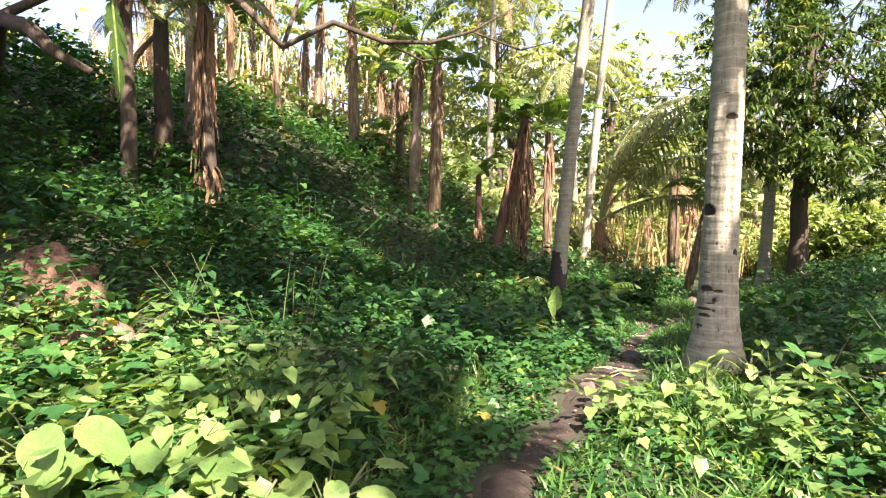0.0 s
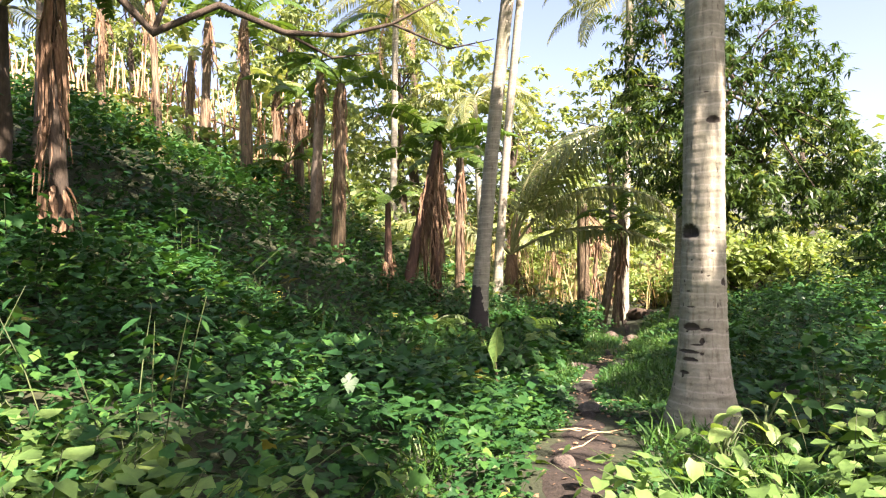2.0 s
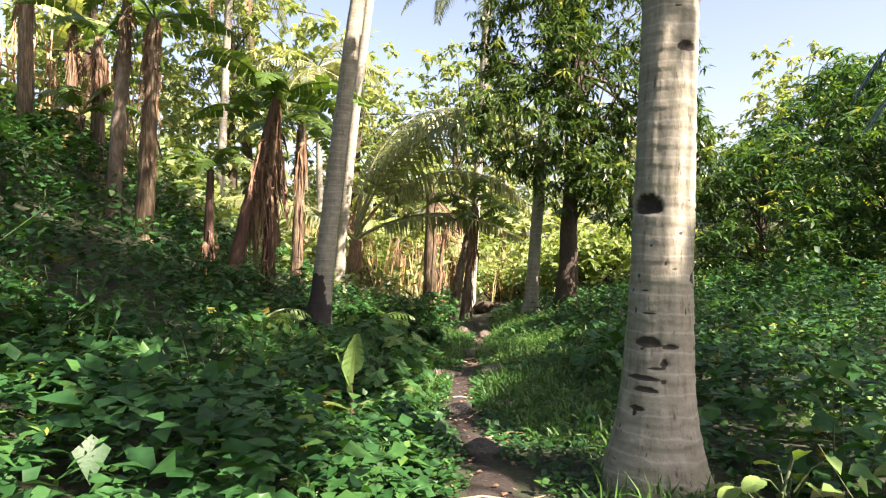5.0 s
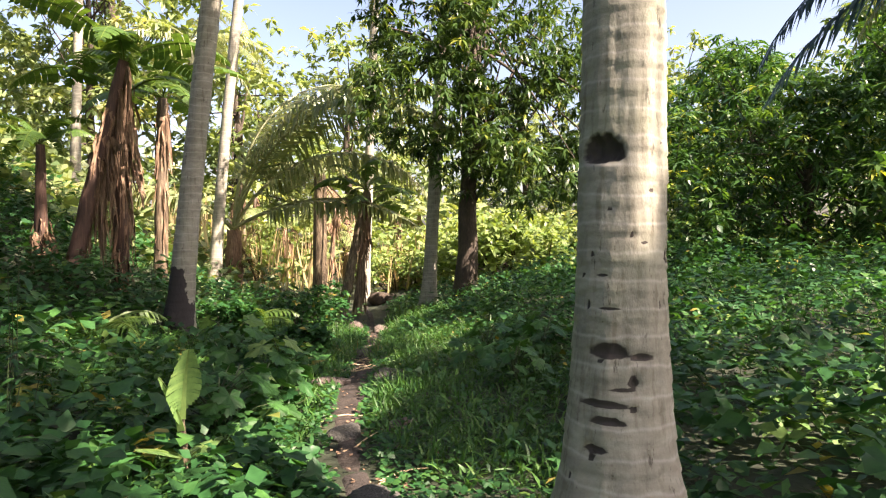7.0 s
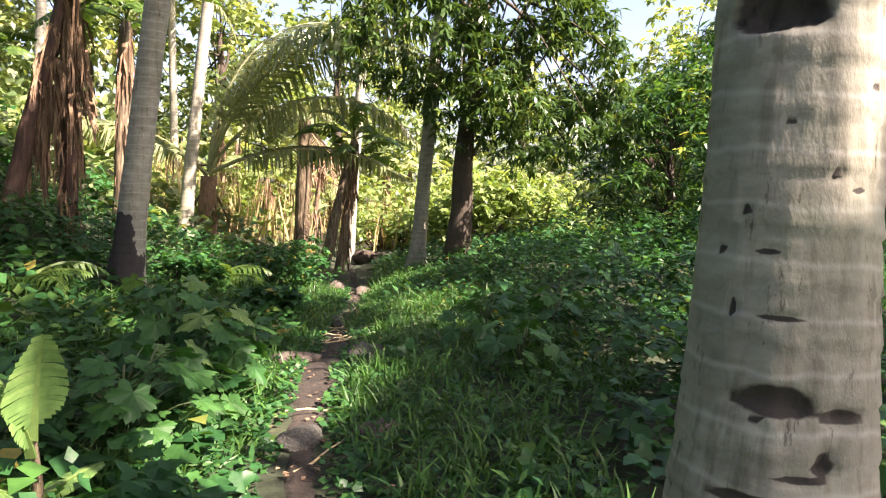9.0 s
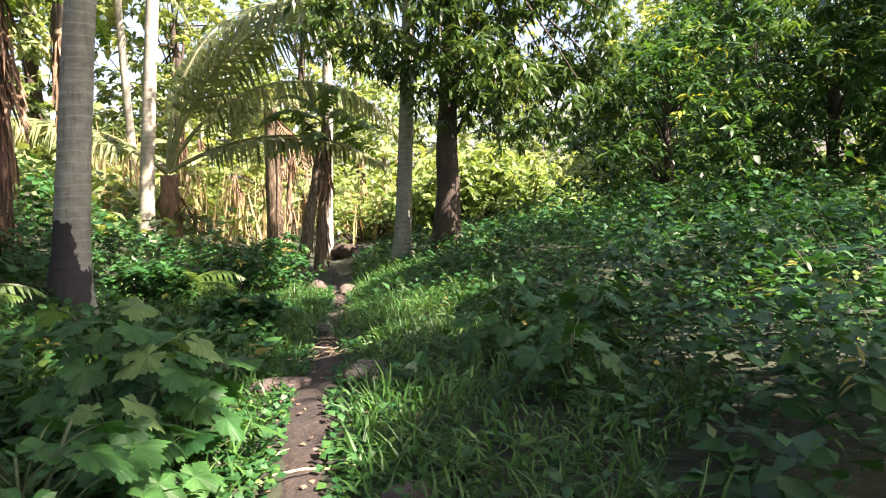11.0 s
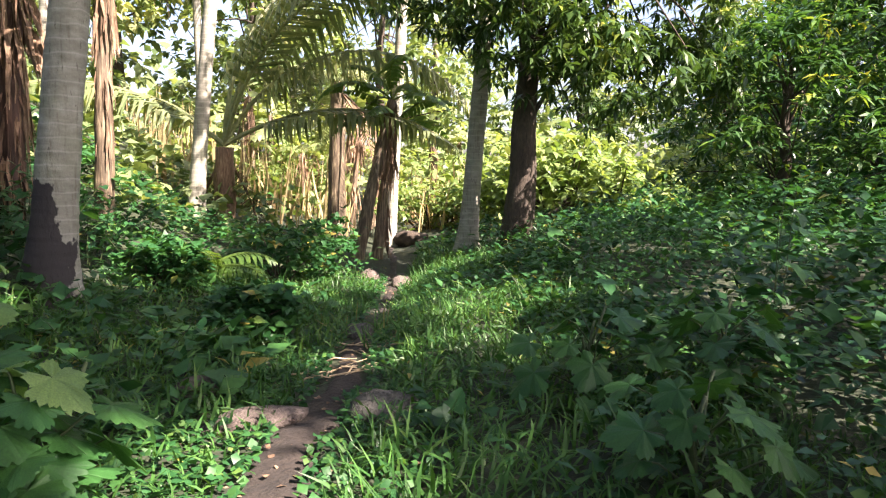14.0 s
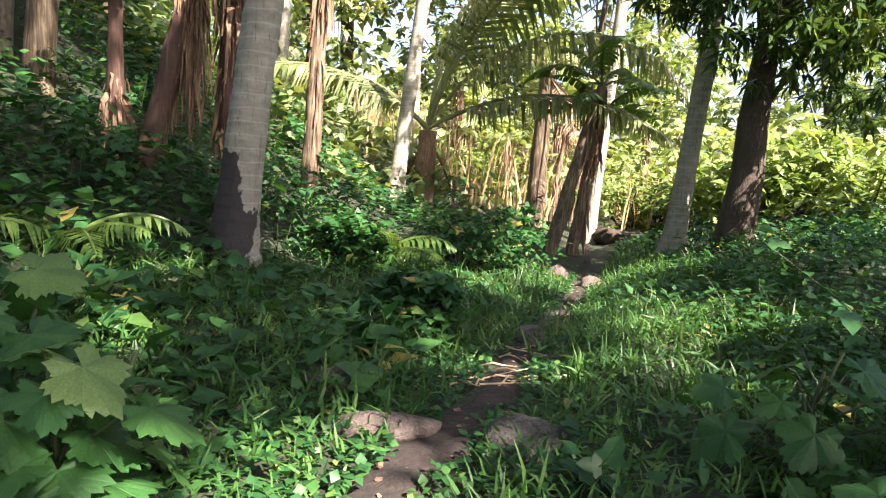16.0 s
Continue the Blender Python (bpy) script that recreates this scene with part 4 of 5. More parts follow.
def tree(name, x, y, label, category, height, radius, blobs, clusters, per, size, shape, mat, seed, lean=(0, 0), bark=None, droop=.5, hollow=.35, bias=0.0, twigs=26, group=""):
    ob = thing(name, pose(x, y, ground_z(x, y)), label, category, group)
    leaves, c = foliage("foliage", blobs, clusters, per, size, shape, mat, seed, droop, hollow, bias)
    trunk, boughs = limbs(height, radius, c, seed, lean, twigs)
    part("trunk", quads_mesh("trunk", *trunk, bark or DARKBARK), ob)
    part("limbs", quads_mesh("limbs", *boughs, bark or DARKBARK), ob)
    part("foliage", leaves, ob, kind="stuff")
    return ob


# the mango tree by the path
tree("mango_tree", 8.9, 16.9, "dark-trunked mango tree with long drooping glossy leaves", "tree", 6.5, .24,
     [(.2, -.3, 5.6, 2.5, 2.1, 1.3), (-1.3, -.6, 4.3, 1.5, 1.4, 1.2), (1.9, -.9, 4.3, 1.6, 1.5, 1.2), (.8, -1.4, 2.9, 1.6, 1.1, .8), (-.4, .5, 6.6, 1.6, 1.4, .9), (2.5, -.9, 3.0, 1.1, 1.1, .8), (-.5, -1.2, 3.2, 1.1, 1.0, .7), (-.5, .4, 7.7, 1.7, 1.4, 1.1), (1.5, .2, 7.2, 1.4, 1.3, 1.0)],
     3300, 10, .235, LEAFLET, MANGO, 51, lean=(.06, 0), droop=.7, hollow=.55, twigs=30, group="mango trees")

# leafy trees standing round the clearing
r = random.Random(15)
BROAD = []
for k in range(20):
    w, u = k * 2.4, (k + .5) / 20
    q = 2.5 * math.sin(math.pi * (.15 + .8 * u)) * r.uniform(.55, 1.0)
    s = r.uniform(.75, 1.25)
    BROAD.append((q * math.cos(w), q * math.sin(w), 1.5 + 5.4 * u, s * 1.1, s * 1.1, s * .75))
shade = tree("broadleaf_tree", 20.5, 17.5, "dense leafy mango tree, shade and sunlit tips in leaf colour", "tree", 4.8, .2, BROAD, 900, 9, .38, LEAFLET, CROWNLEAF, 61, droop=.45, hollow=.5, twigs=30, group="trees round the clearing")
r = random.Random(4)
for bx, by, s in ((13.6, 15.4, .66), (16.4, 13.4, .8), (23.5, 12.5, 1.25), (17.2, 11.2, .85), (19.5, 8.5, 1.0), (26, 22, 1.4), (28, 28, 1.2), (30, 15, 1.5)):
    copy_thing(shade, pose(bx, by, ground_z(bx, by) - .2, 0, 0, r.uniform(0, 360)) @ Matrix.Diagonal((s, s, s * r.uniform(.9, 1.1), 1)))
far = tree("woodland_tree", 12, 42, "tall leafy tree of the wood behind, in sunlit colour", "tree", 8, .25, [(0, 0, 7.5, 3.6, 3.6, 3.0), (2, .5, 5, 2.4, 2.4, 1.8), (-2, -.5, 5, 2.4, 2.4, 1.9), (0, -1, 3, 2.6, 2.4, 1.6), (0, 0, 10.4, 2.6, 2.6, 1.6)],
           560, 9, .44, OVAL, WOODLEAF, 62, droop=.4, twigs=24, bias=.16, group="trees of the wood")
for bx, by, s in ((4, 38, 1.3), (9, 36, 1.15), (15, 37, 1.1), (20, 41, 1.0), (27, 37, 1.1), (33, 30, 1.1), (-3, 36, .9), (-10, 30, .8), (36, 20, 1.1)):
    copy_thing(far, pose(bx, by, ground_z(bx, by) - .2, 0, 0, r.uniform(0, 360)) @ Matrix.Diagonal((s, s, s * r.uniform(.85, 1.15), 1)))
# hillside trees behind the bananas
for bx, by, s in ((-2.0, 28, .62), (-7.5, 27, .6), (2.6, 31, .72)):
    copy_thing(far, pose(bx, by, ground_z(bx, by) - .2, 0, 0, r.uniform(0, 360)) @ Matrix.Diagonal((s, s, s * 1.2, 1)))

# scrub between the trunks and the wood, its sunlight put into the leaf colour
bush = thing("scrub_bush", pose(11.2, 25.0, ground_z(11.2, 25.0)), "bush with sunlight put into its yellow-green leaf colour", "bush", "scrub bushes")
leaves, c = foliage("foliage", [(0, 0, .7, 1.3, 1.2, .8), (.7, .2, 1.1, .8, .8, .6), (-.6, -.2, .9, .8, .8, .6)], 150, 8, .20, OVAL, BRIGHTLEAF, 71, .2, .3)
part("foliage", leaves, bush, kind="stuff")
stems = join([tube([(0.1 * k, .05 * k, -.1), tuple(Vector(c[k * 9]) * .5 + Vector((0, 0, .1))), tuple(c[k * 9])], [.03, .02, .006], 5) for k in range(9)])
part("stems", quads_mesh("stems", *stems, DARKBARK), bush, kind="stuff")
for k in range(64):
    bx, by = (r.uniform(4.5, 22), r.uniform(19.5, 32)) if k < 40 else (r.uniform(11, 19.5), r.uniform(18.5, 26))
    if abs(float(off_path(bx, by))) < 1.6 or (bx < 8.5 and by < 26):
        continue
    s = r.uniform(.7, 1.5)
    copy_thing(bush, pose(bx, by, ground_z(bx, by), 0, 0, r.uniform(0, 360)) @ Matrix.Diagonal((s, s, s * r.uniform(.8, 1.3), 1)))

# leafy bushes between the charred palm and the path
for bx, by, wide, high, seed in ((3.72, 13.05, .42, .40, 74), (4.75, 15.9, .85, .75, 75), (5.3, 16.9, .8, .85, 76), (3.2, 14.9, .5, .45, 77)):
    ob = thing("leafy_bush", pose(bx, by, ground_z(bx, by)), "rounded bush of small dark green leaves in grass", "bush", "leafy bushes")
    leaves, c = foliage("foliage", [(0, 0, high * .45, wide, wide, high * .6), (wide * .3, -wide * .2, high * .7, wide * .6, wide * .6, high * .4)], 210, 7, .10, SIMPLE, HERB, seed, .1, .4, .06)
    part("foliage", leaves, ob, kind="stuff")
    stems = join([tube([(0, 0, -.1), tuple(Vector(c[k * 9]) * .5 + Vector((0, 0, .05))), tuple(c[k * 9])], [.014, .009, .003], 4) for k in range(12)])
    part("stems", quads_mesh("stems", *stems, DARKBARK), ob, kind="stuff")

# unseen trees added behind and beside the walk; their crowns shade the hillside
def unseen_canopy(x, y, height, label, blobs, clusters, seed):
    g = ground_z(x, y)
    tree("unseen_shade_tree", x, y, label, "tree", height, .26, [(bx - x, by - y, bz - g, s, s, h) for bx, by, bz, s, h in blobs], clusters, 8, .40, LEAFLET, MANGO, seed, droop=.15, hollow=.05, twigs=22, group="tall shade trees")


unseen_canopy(-2.4, -3.2, 6.0, "unseen tree behind the walk, added to cast shade",
       [(-2.6, 2.6, 7.2, 2.0, .8), (-2.3, 5.6, 7.6, 1.8, .8), (-.6, .6, 7.4, 1.5, .7), (1.9, 1.6, 7.6, 1.4, .7), (-4.6, 3.8, 7.4, 1.8, .8), (.0, 3.4, 7.8, 1.1, .6), (3.1, -1.2, 7.3, 1.2, .7), (3.4, -2.9, 7.4, .65, .5), (-2.2, 9.2, 7.8, 1.7, .8), (-4.6, 7.4, 7.8, 1.7, .8)], 2100, 91)
# Small blobs and gaps here shape the sun patch on the near trunk.
unseen_canopy(6.6, -1.8, 6.0, "unseen tree beside the walk, added to cast shade",
       [(3.2, 3.4, 7.4, 1.5, .8), (3.2, 6.4, 8.0, 1.5, .7), (6.2, 6.3, 7.6, .6, .4), (6.02, .58, 7.6, .22, .3), (6.2, .22, 7.6, .30, .4), (6.48, -.2, 7.6, .5, .45), (5.36, 2.02, 7.6, .22, .25), (5.30, 2.35, 7.6, .22, .3), (5.2, 2.7, 7.6, .26, .3), (8.1, 1.2, 7.5, .9, .5), (9.6, 1.3, 7.5, .75, .5), (6.95, 1.9, 7.6, .65, .4), (5.75, 3.2, 7.9, .5, .35), (6.9, 3.35, 7.8, .35, .3), (7.35, 3.65, 7.7, .45, .35), (7.25, .35, 7.6, .5, .4), (3.9, 1.2, 7.4, .8, .5), (7.9, 3.6, 7.4, 1.4, .8), (7.2, 4.7, 7.9, .8, .5), (5.75, 4.2, 7.6, .7, .4), (5.2, 5.3, 7.6, .4, .3)], 2500, 92)
unseen_canopy(12.0, 4.0, 6.2, "unseen tree over the brambles, added to cast shade",
       [(7.4, 6.6, 7.8, 1.2, .7), (10.0, 5.2, 7.4, 1.35, .7), (11.6, 7.4, 7.8, 1.35, .7), (5.0, 9.2, 8.2, 1.3, .6), (5.9, 7.9, 8.0, 1.1, .6), (2.6, 8.3, 8.2, 1.1, .5), (4.2, 7.9, 8.2, 1.0, .5), (6.6, 9.2, 8.1, .7, .4), (6.2, 10.2, 8.1, .8, .4), (8.7, 5.9, 7.8, .75, .5), (8.3, 7.3, 7.8, .7, .5), (8.4, 9.3, 8.0, .65, .4), (9.0, 10.4, 8.0, .6, .4), (9.1, 7.1, 7.8, .55, .4), (9.7, 8.3, 7.8, .55, .4), (7.2, 11.3, 8.2, .6, .4)], 2300, 93)


# Also out of view, added to darken the hillside.
unseen_canopy(-9.5, 7.5, 8.0, "unseen tree over the hillside, added to cast shade",
       [(-5.5, 9.0, 9.0, 1.5, .7), (-3.4, 11.4, 9.4, 1.3, .6), (-1.2, 10.2, 9.2, 1.3, .6), (.6, 9.6, 9.0, 1.1, .6), (.7, 7.6, 8.8, 1.1, .6), (1.0, 5.5, 8.7, 1.1, .6), (-.8, 6.4, 8.8, 1.0, .6), (2.2, 10.8, 9.4, 1.2, .6), (-7.2, 11.4, 9.6, 1.4, .7), (1.5, 13.5, 9.6, 1.4, .6), (3.8, 13.8, 9.8, 1.3, .6), (.0, 15.6, 10.2, 1.4, .6), (2.8, 17.0, 10.6, 1.4, .6)], 2500, 94)


# ---- the branch over the hillside ----
def bare_branch():
    ob = thing("leaning_tree", pose(-6.2, 9.6, ground_z(-6.2, 9.6)), "dark leaning tree with long bare crooked branches", "tree")
    o = Vector((-6.2, 9.6, ground_z(-6.2, 9.6)))

    def line(*q):
        return [Vector(k) - o for k in q]

    main = line((-6.2, 9.6, o.z - .2), (-6.0, 9.2, 3.2), (-5.5, 8.6, 3.9), (-4.76, 8.0, 3.6), (-4.45, 8.0, 3.3), (-4.1, 8.1, 3.1))
    arm = line((-5.5, 8.6, 3.9), (-4.4, 9.0, 4.6), (-3.0, 8.5, 4.45), (-2.27, 8.1, 3.85), (-1.87, 8.25, 3.42), (-1.27, 8.29, 3.72), (-.67, 8.42, 3.52), (-.1, 8.4, 3.5), (.4, 8.3, 3.6), (.9, 8.2, 3.85))
    part("trunk", quads_mesh("trunk", *tube(main, [.17, .13, .11, .09, .07, .05], 10, .2), DARKBARK), ob)
    twig = [tube(line((-1.87, 8.25, 3.42), (-1.6, 8.6, 4.5), (-1.2, 8.9, 5.4)), [.03, .02, .008], 6), tube(line((-.67, 8.42, 3.52), (-.2, 8.5, 3.3), (.3, 8.6, 3.4)), [.02, .013, .005], 6),
            tube(line((.4, 8.3, 3.6), (1.0, 8.4, 3.4), (1.5, 8.5, 3.55)), [.014, .01, .004], 6), tube(line((-3.2, 8.8, 4.55), (-2.7, 9.1, 5.1), (-2.4, 9.2, 5.8)), [.03, .02, .008], 6)]
    part("branch", quads_mesh("branch", *join([tube(arm, [.07, .055, .05, .045, .04, .034, .028, .022, .016, .006], 8, .3)] + twig), DARKBARK), ob)
    leaves, c = foliage("foliage", [(-.6 - o.x, 8.4 - o.y, 4.6 - o.z, 2.6, .9, .5), (-3.8 - o.x, 9 - o.y, 5.3 - o.z, 1.6, 1.0, .6)], 130, 6, .13, LANCE, MANGO, 81, .5, .1)
    part("foliage", leaves, ob, kind="stuff")


bare_branch()
hang = thing("hanging_banana_leaf", pose(-3.6, 7.55, 4.05), "single green banana leaf hanging from above", "leaf")
part("leaf", banana_leaf("leaf", 1.35, .52, -1.45, 1.57, 17, BANANALEAF, .1, .3), hang)


# ---- bamboo fence on the hilltop ----
def fence():
    ob = thing("bamboo_fence", pose(0, 0, 0), "weathered bamboo fence of close upright poles on the hilltop", "fence")
    rr = random.Random(12)
    stakes = [quads_mesh("pole", *tube([(rr.uniform(-.02, .02) * i, rr.uniform(-.02, .02) * i, -.3 + 3.0 * i / 5) for i in range(6)], [.026 - .001 * i for i in range(6)], 6, .2), BAMBOO) for _ in range(4)]
    x = -12.0
    while x < -.6:
        y = 23.2 + .12 * math.sin(x * 1.1)
        part("pole", rr.choice(stakes), ob, pose(x, y, ground_z(x, y), rr.uniform(-4, 4), rr.uniform(-6, 6), rr.uniform(0, 360)) @ Matrix.Diagonal((1, 1, rr.uniform(.75, 1.12), 1)))
        x += rr.uniform(.055, .12)
    for hgt in (.7, 1.5):
        pts = [(-12 + 11.4 * i / 12, 23.15 + .12 * math.sin((-12 + 11.4 * i / 12) * 1.1), ground_z(-12 + 11.4 * i / 12, 23.15) + hgt) for i in range(13)]
        part("rail", quads_mesh("rail", *tube(pts, [.028] * 13, 6, .2), BAMBOO), ob)


fence()


# ---- stones ----
def stone(x, y, sx, sy, sz, seed, mat, label, rot=0.0, sink=.35):
    bm = bmesh.new()
    bmesh.ops.create_icosphere(bm, subdivisions=3, radius=1)
    for q in bm.verts:
        w = q.co + Vector((seed, seed * 2, 0))
        k = 1 + .30 * noise.noise(w * 1.1) + .12 * noise.noise(w * 3.1) + .04 * noise.noise(w * 8)
        q.co = Vector((q.co.x * k * sx, q.co.y * k * sy, max(q.co.z, -.6) * k * sz))
    me = bpy.data.meshes.new("stone")
    bm.to_mesh(me)
    bm.free()
    me.materials.append(mat)
    me.polygons.foreach_set("use_smooth", [True] * len(me.polygons))
    ob = new("stone", me)
    ob.matrix_basis = pose(x, y, ground_z(x, y) + sz * (1 - sink) - sz * .35, 0, 0, rot)
    return tagged(ob, label, "stone", "stones along the path")


stone(3.36, 11.15, .27, .12, .075, 1.7, STONE, "low brown stone set across the path", 12)
stone(3.12, 11.6, .16, .11, .07, 2.9, STONE, "worn grey-brown stone at the path's edge", 20)
stone(3.95, 10.9, .20, .14, .10, 4.1, DARKSTONE, "dark mossy stone beside the path", -15)
stone(2.62, 9.0, .16, .12, .06, 5.3, DARKSTONE, "dark stone in the path", 40)
stone(3.02, 8.9, .15, .11, .06, 6.1, STONE, "brown stone sunk in the path", 10)
stone(2.15, 7.6, .18, .13, .06, 6.7, DARKSTONE, "dark stone sunk in the path", 70)
stone(4.75, 13.3, .17, .12, .09, 7.7, DARKSTONE, "dark stone at the path's edge", 30)
stone(3.95, 13.6, .22, .18, .16, 8.2, DARKSTONE, "dark stone half hidden by weeds", 30)
MUDSTONE = soil("brown_boulder", [(0.3, (0.025, 0.020, 0.014)), (0.55, (0.06, 0.045, 0.032)), (0.8, (0.11, 0.085, 0.06))], 5.0)
stone(9.95, 22.9, .44, .4, .25, 9.1, MUDSTONE, "rounded brown boulder at the end of the path", 0)
stone(6.9, 17.0, .22, .15, .12, 10.4, STONE, "sunlit stone on the path", 50)
stone(6.6, 17.6, .2, .14, .14, 11.2, STONE, "brown stone on the path", 10)
stone(7.15, 17.5, .16, .12, .1, 12.4, STONE, "brown stone on the path", 80)
stone(1.25, 5.75, .10, .07, .04, 13.4, STONE, "small pale stone on the path", 80)


def soil_lump(x, y, sx, sy, sz, seed, rot):
    ob = stone(x, y, sx, sy, sz, seed, CLAY, "crumbling lump of bare reddish soil on the bank", rot, .1)
    ob.name = "soil_lump"
    return tagged(ob, "crumbling lump of bare reddish soil on the bank", "soil", "bare soil lumps")


CLAY = soil("reddish_clay", [(0.3, (0.10, 0.06, 0.04)), (0.55, (0.20, 0.125, 0.09)), (0.8, (0.32, 0.22, 0.165))], 3.0)
soil_lump(-3.15, 5.5, .34, .24, .22, 31.3, 20)
soil_lump(-2.75, 5.15, .28, .2, .18, 42.6, 70)
soil_lump(-2.35, 4.7, .26, .22, .16, 54.1, 10)


# ---- single plants beside the path ----
def lobed(name, seed, mat):
    """A hand-sized leaf with five pointed lobes, toothed edge, raised folds between its veins. It grows along +x."""
    r = random.Random(seed)
    tips = [(-2.2, .55), (-1.15, .8), (0, 1.0), (1.15, .8), (2.2, .55)]
    rim = []
    for i, (a, l) in enumerate(tips):
        for da, k in ((-.55, .76), (-.42, .86), (-.34, .81), (-.22, .94), (-.14, .89), (0, 1.06), (.14, .89), (.22, .94), (.34, .81), (.42, .87), (.55, .75)):
            w = a + da
            rim.append((w, l * k * r.uniform(.94, 1.05)))
    v, f = [(0, 0, 0)], []
    for ring in (.5, 1.0):
        for w, l in rim:
            fold = .05 * math.cos(w * 2.8 * 2) * ring - .16 * (ring * l) ** 2
            v.append((l * ring * math.cos(w), l * ring * math.sin(w), fold))
    n = len(rim)
    for i in range(n - 1):
        f += [(0, 1 + i, 2 + i), (1 + i, 1 + n + i, 2 + n + i, 2 + i)]
    me = quads_mesh(name, v, f, mat, False)
    me.attributes.new("vary", "FLOAT", "POINT").data.foreach_set("value", np.full(len(v), r.uniform(.3, .75), np.float32))
    return me


def ovate(name, seed, mat):
    """A broad egg-shaped leaf, blunt at its base, with quilted veins and a finely toothed edge. It grows along +x."""
    r = random.Random(seed)
    v, f, n = [(0, 0, 0)], [], 28
    for ring in (.35, .7, 1.0):
        for i in range(n):
            w = 2 * math.pi * i / n
            x, y = .5 - .56 * math.cos(w), .40 * math.sin(w) * (1.15 - .35 * (.5 - .5 * math.cos(w)))
            edge = 1 + (.03 if i % 2 else -.02) * (ring == 1.0) + r.uniform(-.012, .012)
            x, y = .42 + (x - .42) * ring * edge, y * ring * edge
            v.append((x, y, .10 * abs(y) - .30 * (x - .3) ** 2 + .018 * math.sin(x * 26 + abs(y) * 12)))
    v[0] = (.42, 0, 0)
    for i in range(n):
        j = (i + 1) % n
        f.append((0, 1 + i, 1 + j))
        f += [(1 + k * n + i, 1 + (k + 1) * n + i, 1 + (k + 1) * n + j, 1 + k * n + j) for k in (0, 1)]
    me = quads_mesh(name, v, f, mat, True)
    me.attributes.new("vary", "FLOAT", "POINT").data.foreach_set("value", np.full(len(v), r.uniform(.3, .85), np.float32))
    return me


LOBED = [lobed("leaf", k, HERB) for k in range(4)]
# Leaf copies with sunlight put into their colour.
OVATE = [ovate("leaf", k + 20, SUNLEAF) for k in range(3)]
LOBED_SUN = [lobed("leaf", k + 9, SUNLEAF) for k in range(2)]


def lobed_plant(x, y, height, count, size, seed, label, sunny=0, z=None):
    r = random.Random(seed)
    z = ground_z(x, y) if z is None else z
    ob = thing("broadleaf_plant", pose(x, y, z), label, "plant", "broad-leaved plants")
    bits = []
    for k in range(3):
        bits.append(tube([(0, 0, -.05), (.05 * k - .05, .04 * k, height * .5), (.16 * k - .16, .1 * (k - 1), height * (.8 + .1 * k))], [.014, .010, .006], 6))
    for i in range(count):
        w, hgt = i * 2.4 + r.uniform(-.4, .4), height * (.25 + .8 * i / count)
        rad = r.uniform(.08, .34) * (1.2 - .5 * i / count)
        q = Vector((math.cos(w) * rad, math.sin(w) * rad, hgt))
        bits.append(tube([(q.x * .15, q.y * .15, hgt - .12), tuple(q * 1.0 - Vector((q.x * .3, q.y * .3, .02))), tuple(q)], [.005, .004, .003], 4))
        # The topmost leaves take the sun-coloured copy; before y 6 all do.
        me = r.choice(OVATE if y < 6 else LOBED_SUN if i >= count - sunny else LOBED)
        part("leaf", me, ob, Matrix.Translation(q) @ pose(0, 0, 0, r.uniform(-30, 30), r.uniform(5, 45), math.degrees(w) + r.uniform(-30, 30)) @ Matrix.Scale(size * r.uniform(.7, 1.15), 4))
    part("stems", quads_mesh("stems", *join(bits), GRASSSTEM), ob, kind="stuff")
    return ob


GRASSSTEM = fibre_material("green_stem", [(0.3, (0.03, 0.06, 0.02)), (0.7, (0.085, 0.12, 0.04))], 9.0, (3, 3, 1), 0.6, 0.003)
lobed_plant(2.45, 9.95, .60, 36, .150, 1, "broad-leaved plant with lobed leaves, some in a sunlit colour", 4)
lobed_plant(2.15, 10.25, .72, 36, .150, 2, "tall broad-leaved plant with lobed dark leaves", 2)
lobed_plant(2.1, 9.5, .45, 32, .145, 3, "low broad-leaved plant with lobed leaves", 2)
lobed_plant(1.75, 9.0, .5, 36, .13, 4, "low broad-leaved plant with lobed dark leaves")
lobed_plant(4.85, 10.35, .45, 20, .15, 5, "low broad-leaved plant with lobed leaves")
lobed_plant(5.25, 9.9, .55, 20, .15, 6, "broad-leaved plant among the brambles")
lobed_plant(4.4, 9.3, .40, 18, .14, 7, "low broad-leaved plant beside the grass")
lobed_plant(2.55, 5.55, .34, 14, .13, 8, "broad-leaved plant in sunlit colour at the palm's foot", 8)
lobed_plant(2.05, 5.2, .30, 14, .12, 9, "broad-leaved plant in sunlit colour beside the path", 9)
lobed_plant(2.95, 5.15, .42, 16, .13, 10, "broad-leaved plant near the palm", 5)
lobed_plant(-.75, 2.55, .35, 24, .19, 11, "broad-leaved plant coloured as in full sun", 10)
lobed_plant(-1.15, 2.9, .40, 24, .19, 12, "broad-leaved plant coloured as in full sun", 10)
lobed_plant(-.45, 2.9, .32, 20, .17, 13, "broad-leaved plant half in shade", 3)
lobed_plant(-1.55, 2.75, .45, 24, .19, 14, "broad-leaved plant coloured as in full sun", 12)


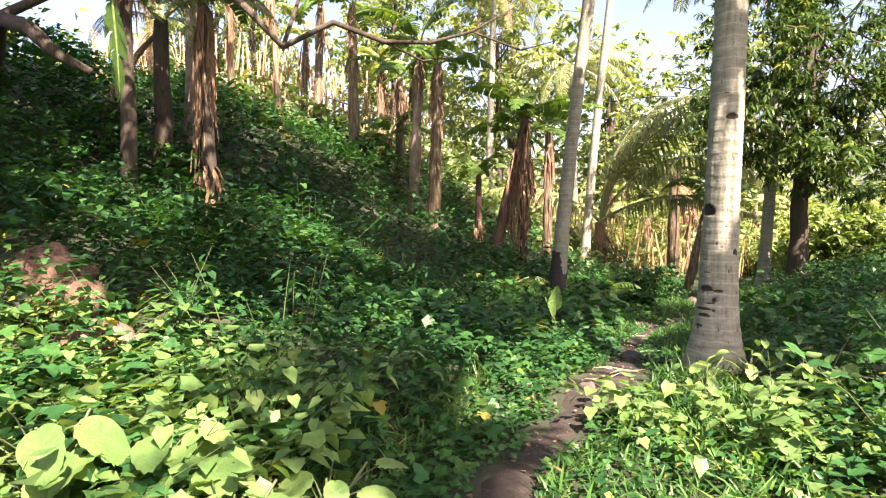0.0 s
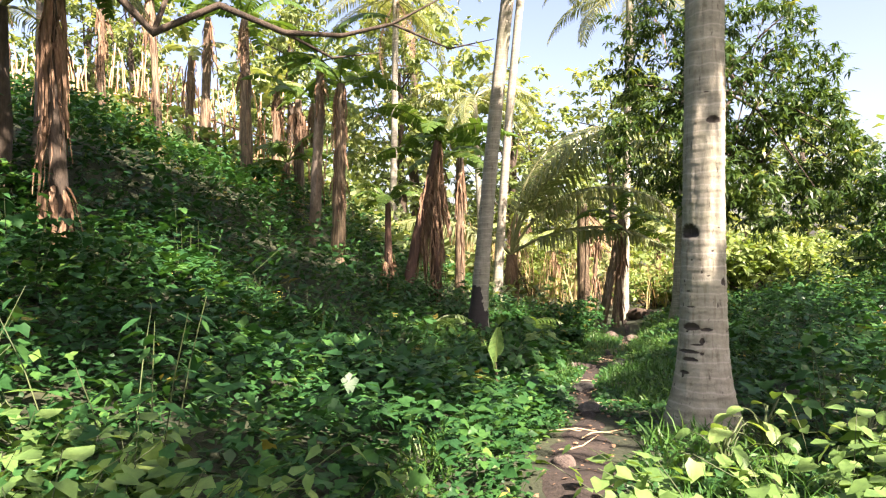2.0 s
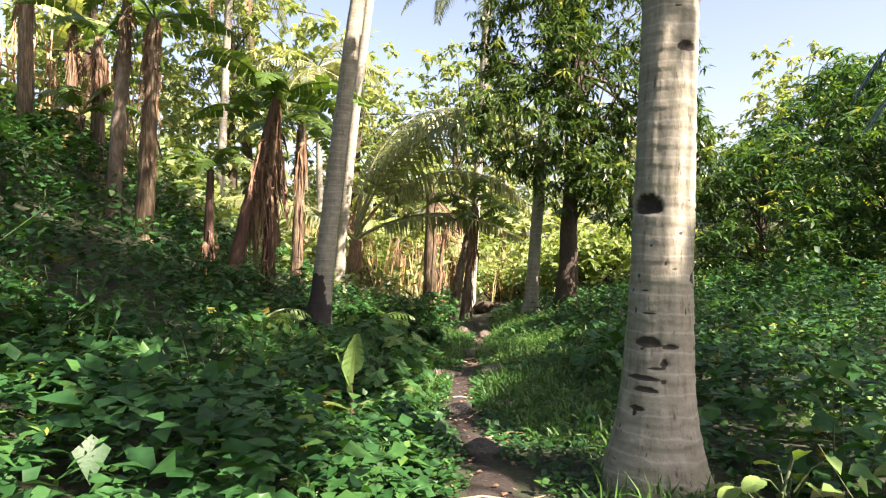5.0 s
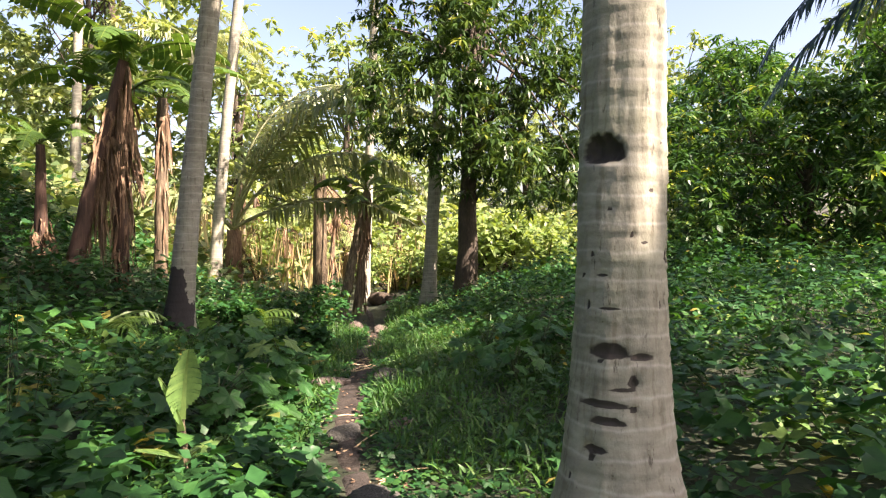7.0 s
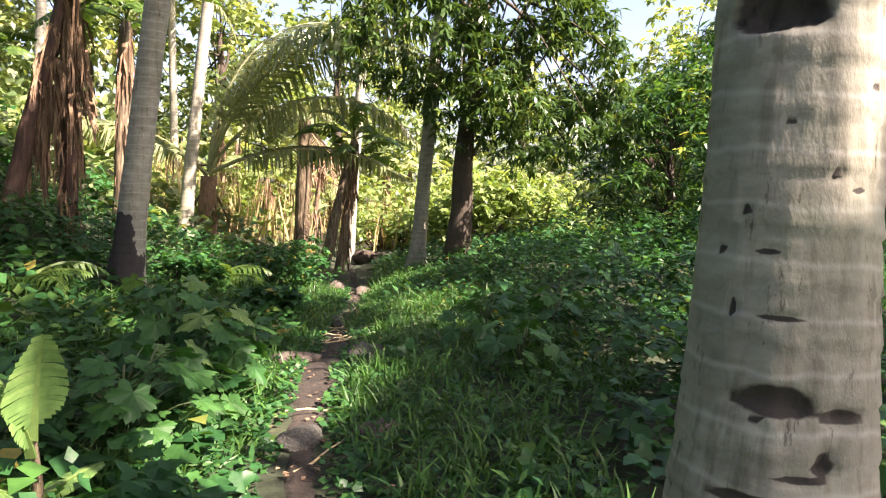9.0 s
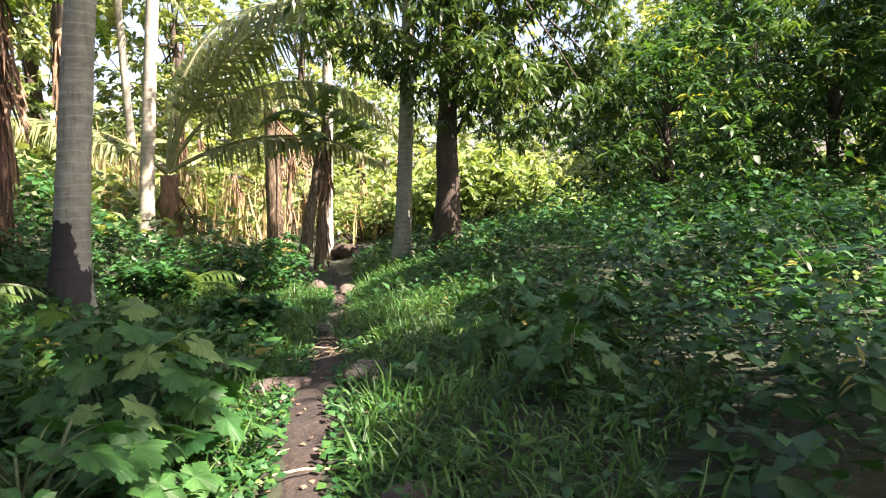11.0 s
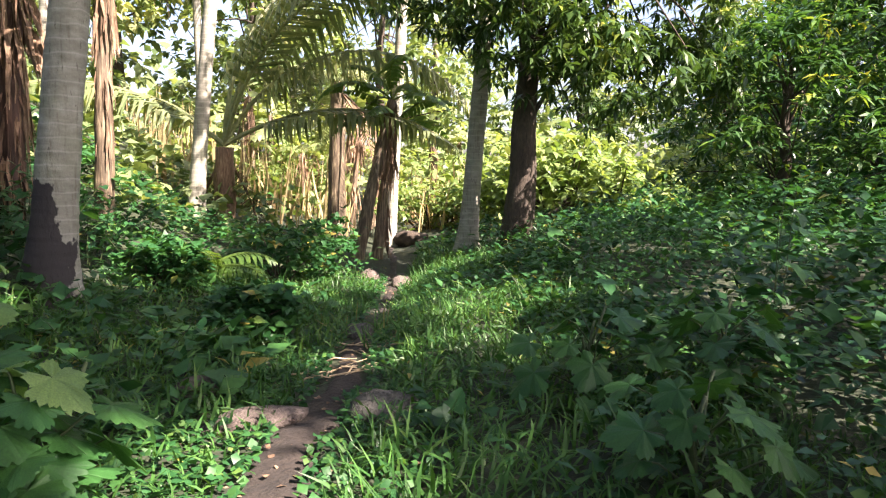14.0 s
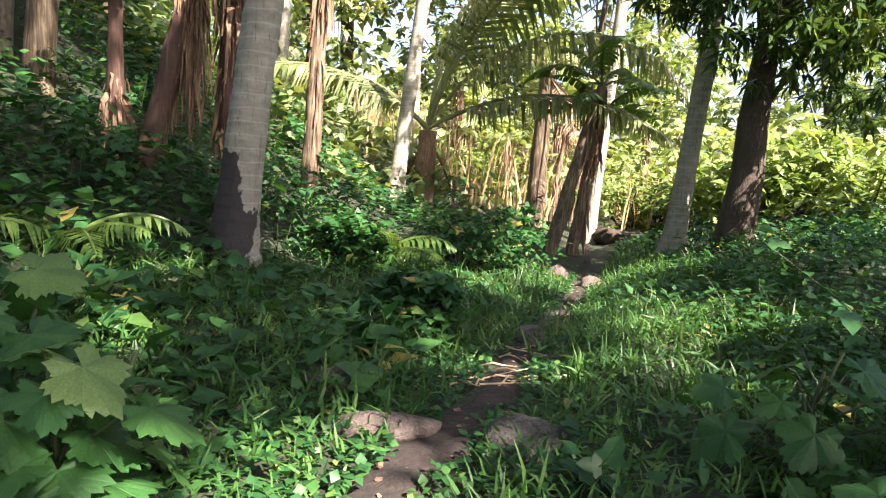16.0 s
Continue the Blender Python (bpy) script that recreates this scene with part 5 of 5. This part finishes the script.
# ---- taller weeds among the undergrowth ----
def weed(name, stems, height, per, size, seed, shape, mat):
    r = np.random.default_rng(seed)
    at, yaw, pit, s, bits = [], [], [], [], []
    for k in range(stems):
        bx, by = r.normal(0, .16, 2)
        tx, ty, tz = bx * 2.2 + r.normal(0, .06), by * 2.2 + r.normal(0, .06), height * r.uniform(.6, 1.1)
        bits.append(tube([(bx, by, -.05), ((bx + tx) / 2, (by + ty) / 2, tz * .55), (tx, ty, tz)], [.0032, .0026, .0015], 4, 0, False))
        for i in range(per):
            u = .25 + .75 * (i + r.random()) / per
            w = i * 2.4 + k
            reach = size * r.uniform(.3, 1.1) * (1.25 - .6 * u)
            at.append((bx + (tx - bx) * u + math.cos(w) * reach, by + (ty - by) * u + math.sin(w) * reach, tz * u))
            yaw.append(w + r.normal(0, .3))
            pit.append(r.normal(-.25, .3))
            s.append(size * r.uniform(.6, 1.15) * (1.15 - .4 * u))
    at = A(at)
    v, f = scatter(shape, at, turns(A(yaw), A(pit), r.normal(0, .3, len(at))), A(s))
    return mesh_np(name, v, f, mat, each(np.clip(r.normal(.45, .2, len(at)), 0, 1), shape), smooth=True), quads_mesh("stems", *join(bits), GRASSSTEM)


r = random.Random(77)
kinds = [("weed_clump", 6, .55, 8, .12, 1, IVY, HERB, "leafy weed clump with lobed dark green leaves"), ("weed_clump", 7, .48, 8, .10, 2, HEART, HERB, "low weed clump with heart-shaped leaves"),
         ("weed_clump", 5, .7, 10, .11, 3, IVY, HERB, "tall weed clump with lobed leaves"), ("weed_clump", 8, .5, 9, .13, 4, LANCE, HERB, "weed clump with narrow arching leaves")]
spots = []
while len(spots) < 155:
    wx, wy = r.uniform(-6, 11), r.uniform(2.2, 19)
    d = float(off_path(wx, wy))
    lawn = 9.5 < wy < 17 and 0 < d < 2.2
    if (d > .8 or d < -1.5) and not on_foot_line(wx, wy, 1.15) and not (lawn and r.random() < .8) and math.hypot(wx - 2.6, wy - 6.4) > .7 and math.hypot(wx - 2.4, wy - 13.8) > .8:
        spots.append((wx, wy, d))
made = {}
for i, (wx, wy, d) in enumerate(spots):
    k = kinds[i % 4]
    lift = .55 * float(cover_height(A([wx]), A([wy]))[0])
    s = r.uniform(.75, 1.5)
    if k[5] not in made:
        made[k[5]] = thing(k[0], pose(wx, wy, ground_z(wx, wy)), k[8], "plant", "weed clumps")
        leaves, stems = weed("leaves", *k[1:8])
        part("leaves", leaves, made[k[5]], kind="stuff")
        part("stems", stems, made[k[5]], kind="stuff")
    else:
        copy_thing(made[k[5]], pose(wx, wy, ground_z(wx, wy) + lift * .6, 0, 0, r.uniform(0, 360)) @ Matrix.Diagonal((s, s, s, 1)))


# Clumps for the sunny spots; their brightness sits in the leaf colour.
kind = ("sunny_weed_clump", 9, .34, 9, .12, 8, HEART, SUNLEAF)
bright = thing("weed_clump", pose(-1.5, 3.4, ground_z(-1.5, 3.4)), "heart-leaved weed clump with sunlight put into its green", "plant", "sunlit weed clumps")
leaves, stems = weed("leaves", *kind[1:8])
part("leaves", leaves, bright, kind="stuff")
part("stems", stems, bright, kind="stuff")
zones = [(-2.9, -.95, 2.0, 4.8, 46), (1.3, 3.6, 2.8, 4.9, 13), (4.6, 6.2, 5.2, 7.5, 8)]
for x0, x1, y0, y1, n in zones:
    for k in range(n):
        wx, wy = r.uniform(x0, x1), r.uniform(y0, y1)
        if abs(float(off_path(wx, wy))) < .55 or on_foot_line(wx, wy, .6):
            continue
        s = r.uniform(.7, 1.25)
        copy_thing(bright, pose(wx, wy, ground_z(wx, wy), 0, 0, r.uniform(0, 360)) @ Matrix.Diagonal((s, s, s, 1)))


# ---- dry stalks on the path ----
for k in range(26):
    sy = r.choice([r.gauss(12.1, .35), r.gauss(12.2, .3), r.uniform(8.5, 13.5), r.uniform(6, 8)])
    sx = float(np.interp(sy, PATH_Y, PATH_X)) + r.gauss(0, .16)
    ln, w = r.uniform(.15, .55), r.gauss(.3, .6)
    pts = [(sx + math.cos(w) * ln * u, sy + math.sin(w) * ln * u, ground_z(sx + math.cos(w) * ln * u, sy + math.sin(w) * ln * u) + .035 + .02 * math.sin(u * 5 + k)) for u in (-.5, -.2, .1, .5)]
    tagged(new("dry_stalk", quads_mesh("dry_stalk", *tube(pts, [.006, .007, .006, .003], 5), STRAW)), "dry straw-coloured stalk lying on the footpath", "stalk", "dry stalks")


def shoot(x, y):
    """A banana sucker with two pale upright blades."""
    ob = thing("banana_sucker", pose(x, y, ground_z(x, y)), "small banana sucker with pale upright leaves", "banana plant")
    part("stem", quads_mesh("stem", *tube([(0, 0, -.05), (.01, 0, .2), (.0, .01, .36)], [.025, .018, .010], 8), BANANASTEM), ob)
    blade = banana_leaf("leaf", .36, .19, 1.5, -1.35, 3, SUNLEAF, 0, -.75)
    side = banana_leaf("leaf", .30, .14, 1.25, -.9, 4, SUNLEAF, 0, -.6)
    part("leaf", blade, ob, pose(0, 0, .36, 0, 0, -60))
    part("leaf", side, ob, pose(0, 0, .30, 0, -6, 165))
    part("leaf", side, ob, pose(0, 0, .16, 0, 40, 200) @ Matrix.Scale(.9, 4))
    part("leaf", side, ob, pose(0, 0, .14, 0, 45, 20) @ Matrix.Scale(.8, 4))


shoot(1.38, 8.2)
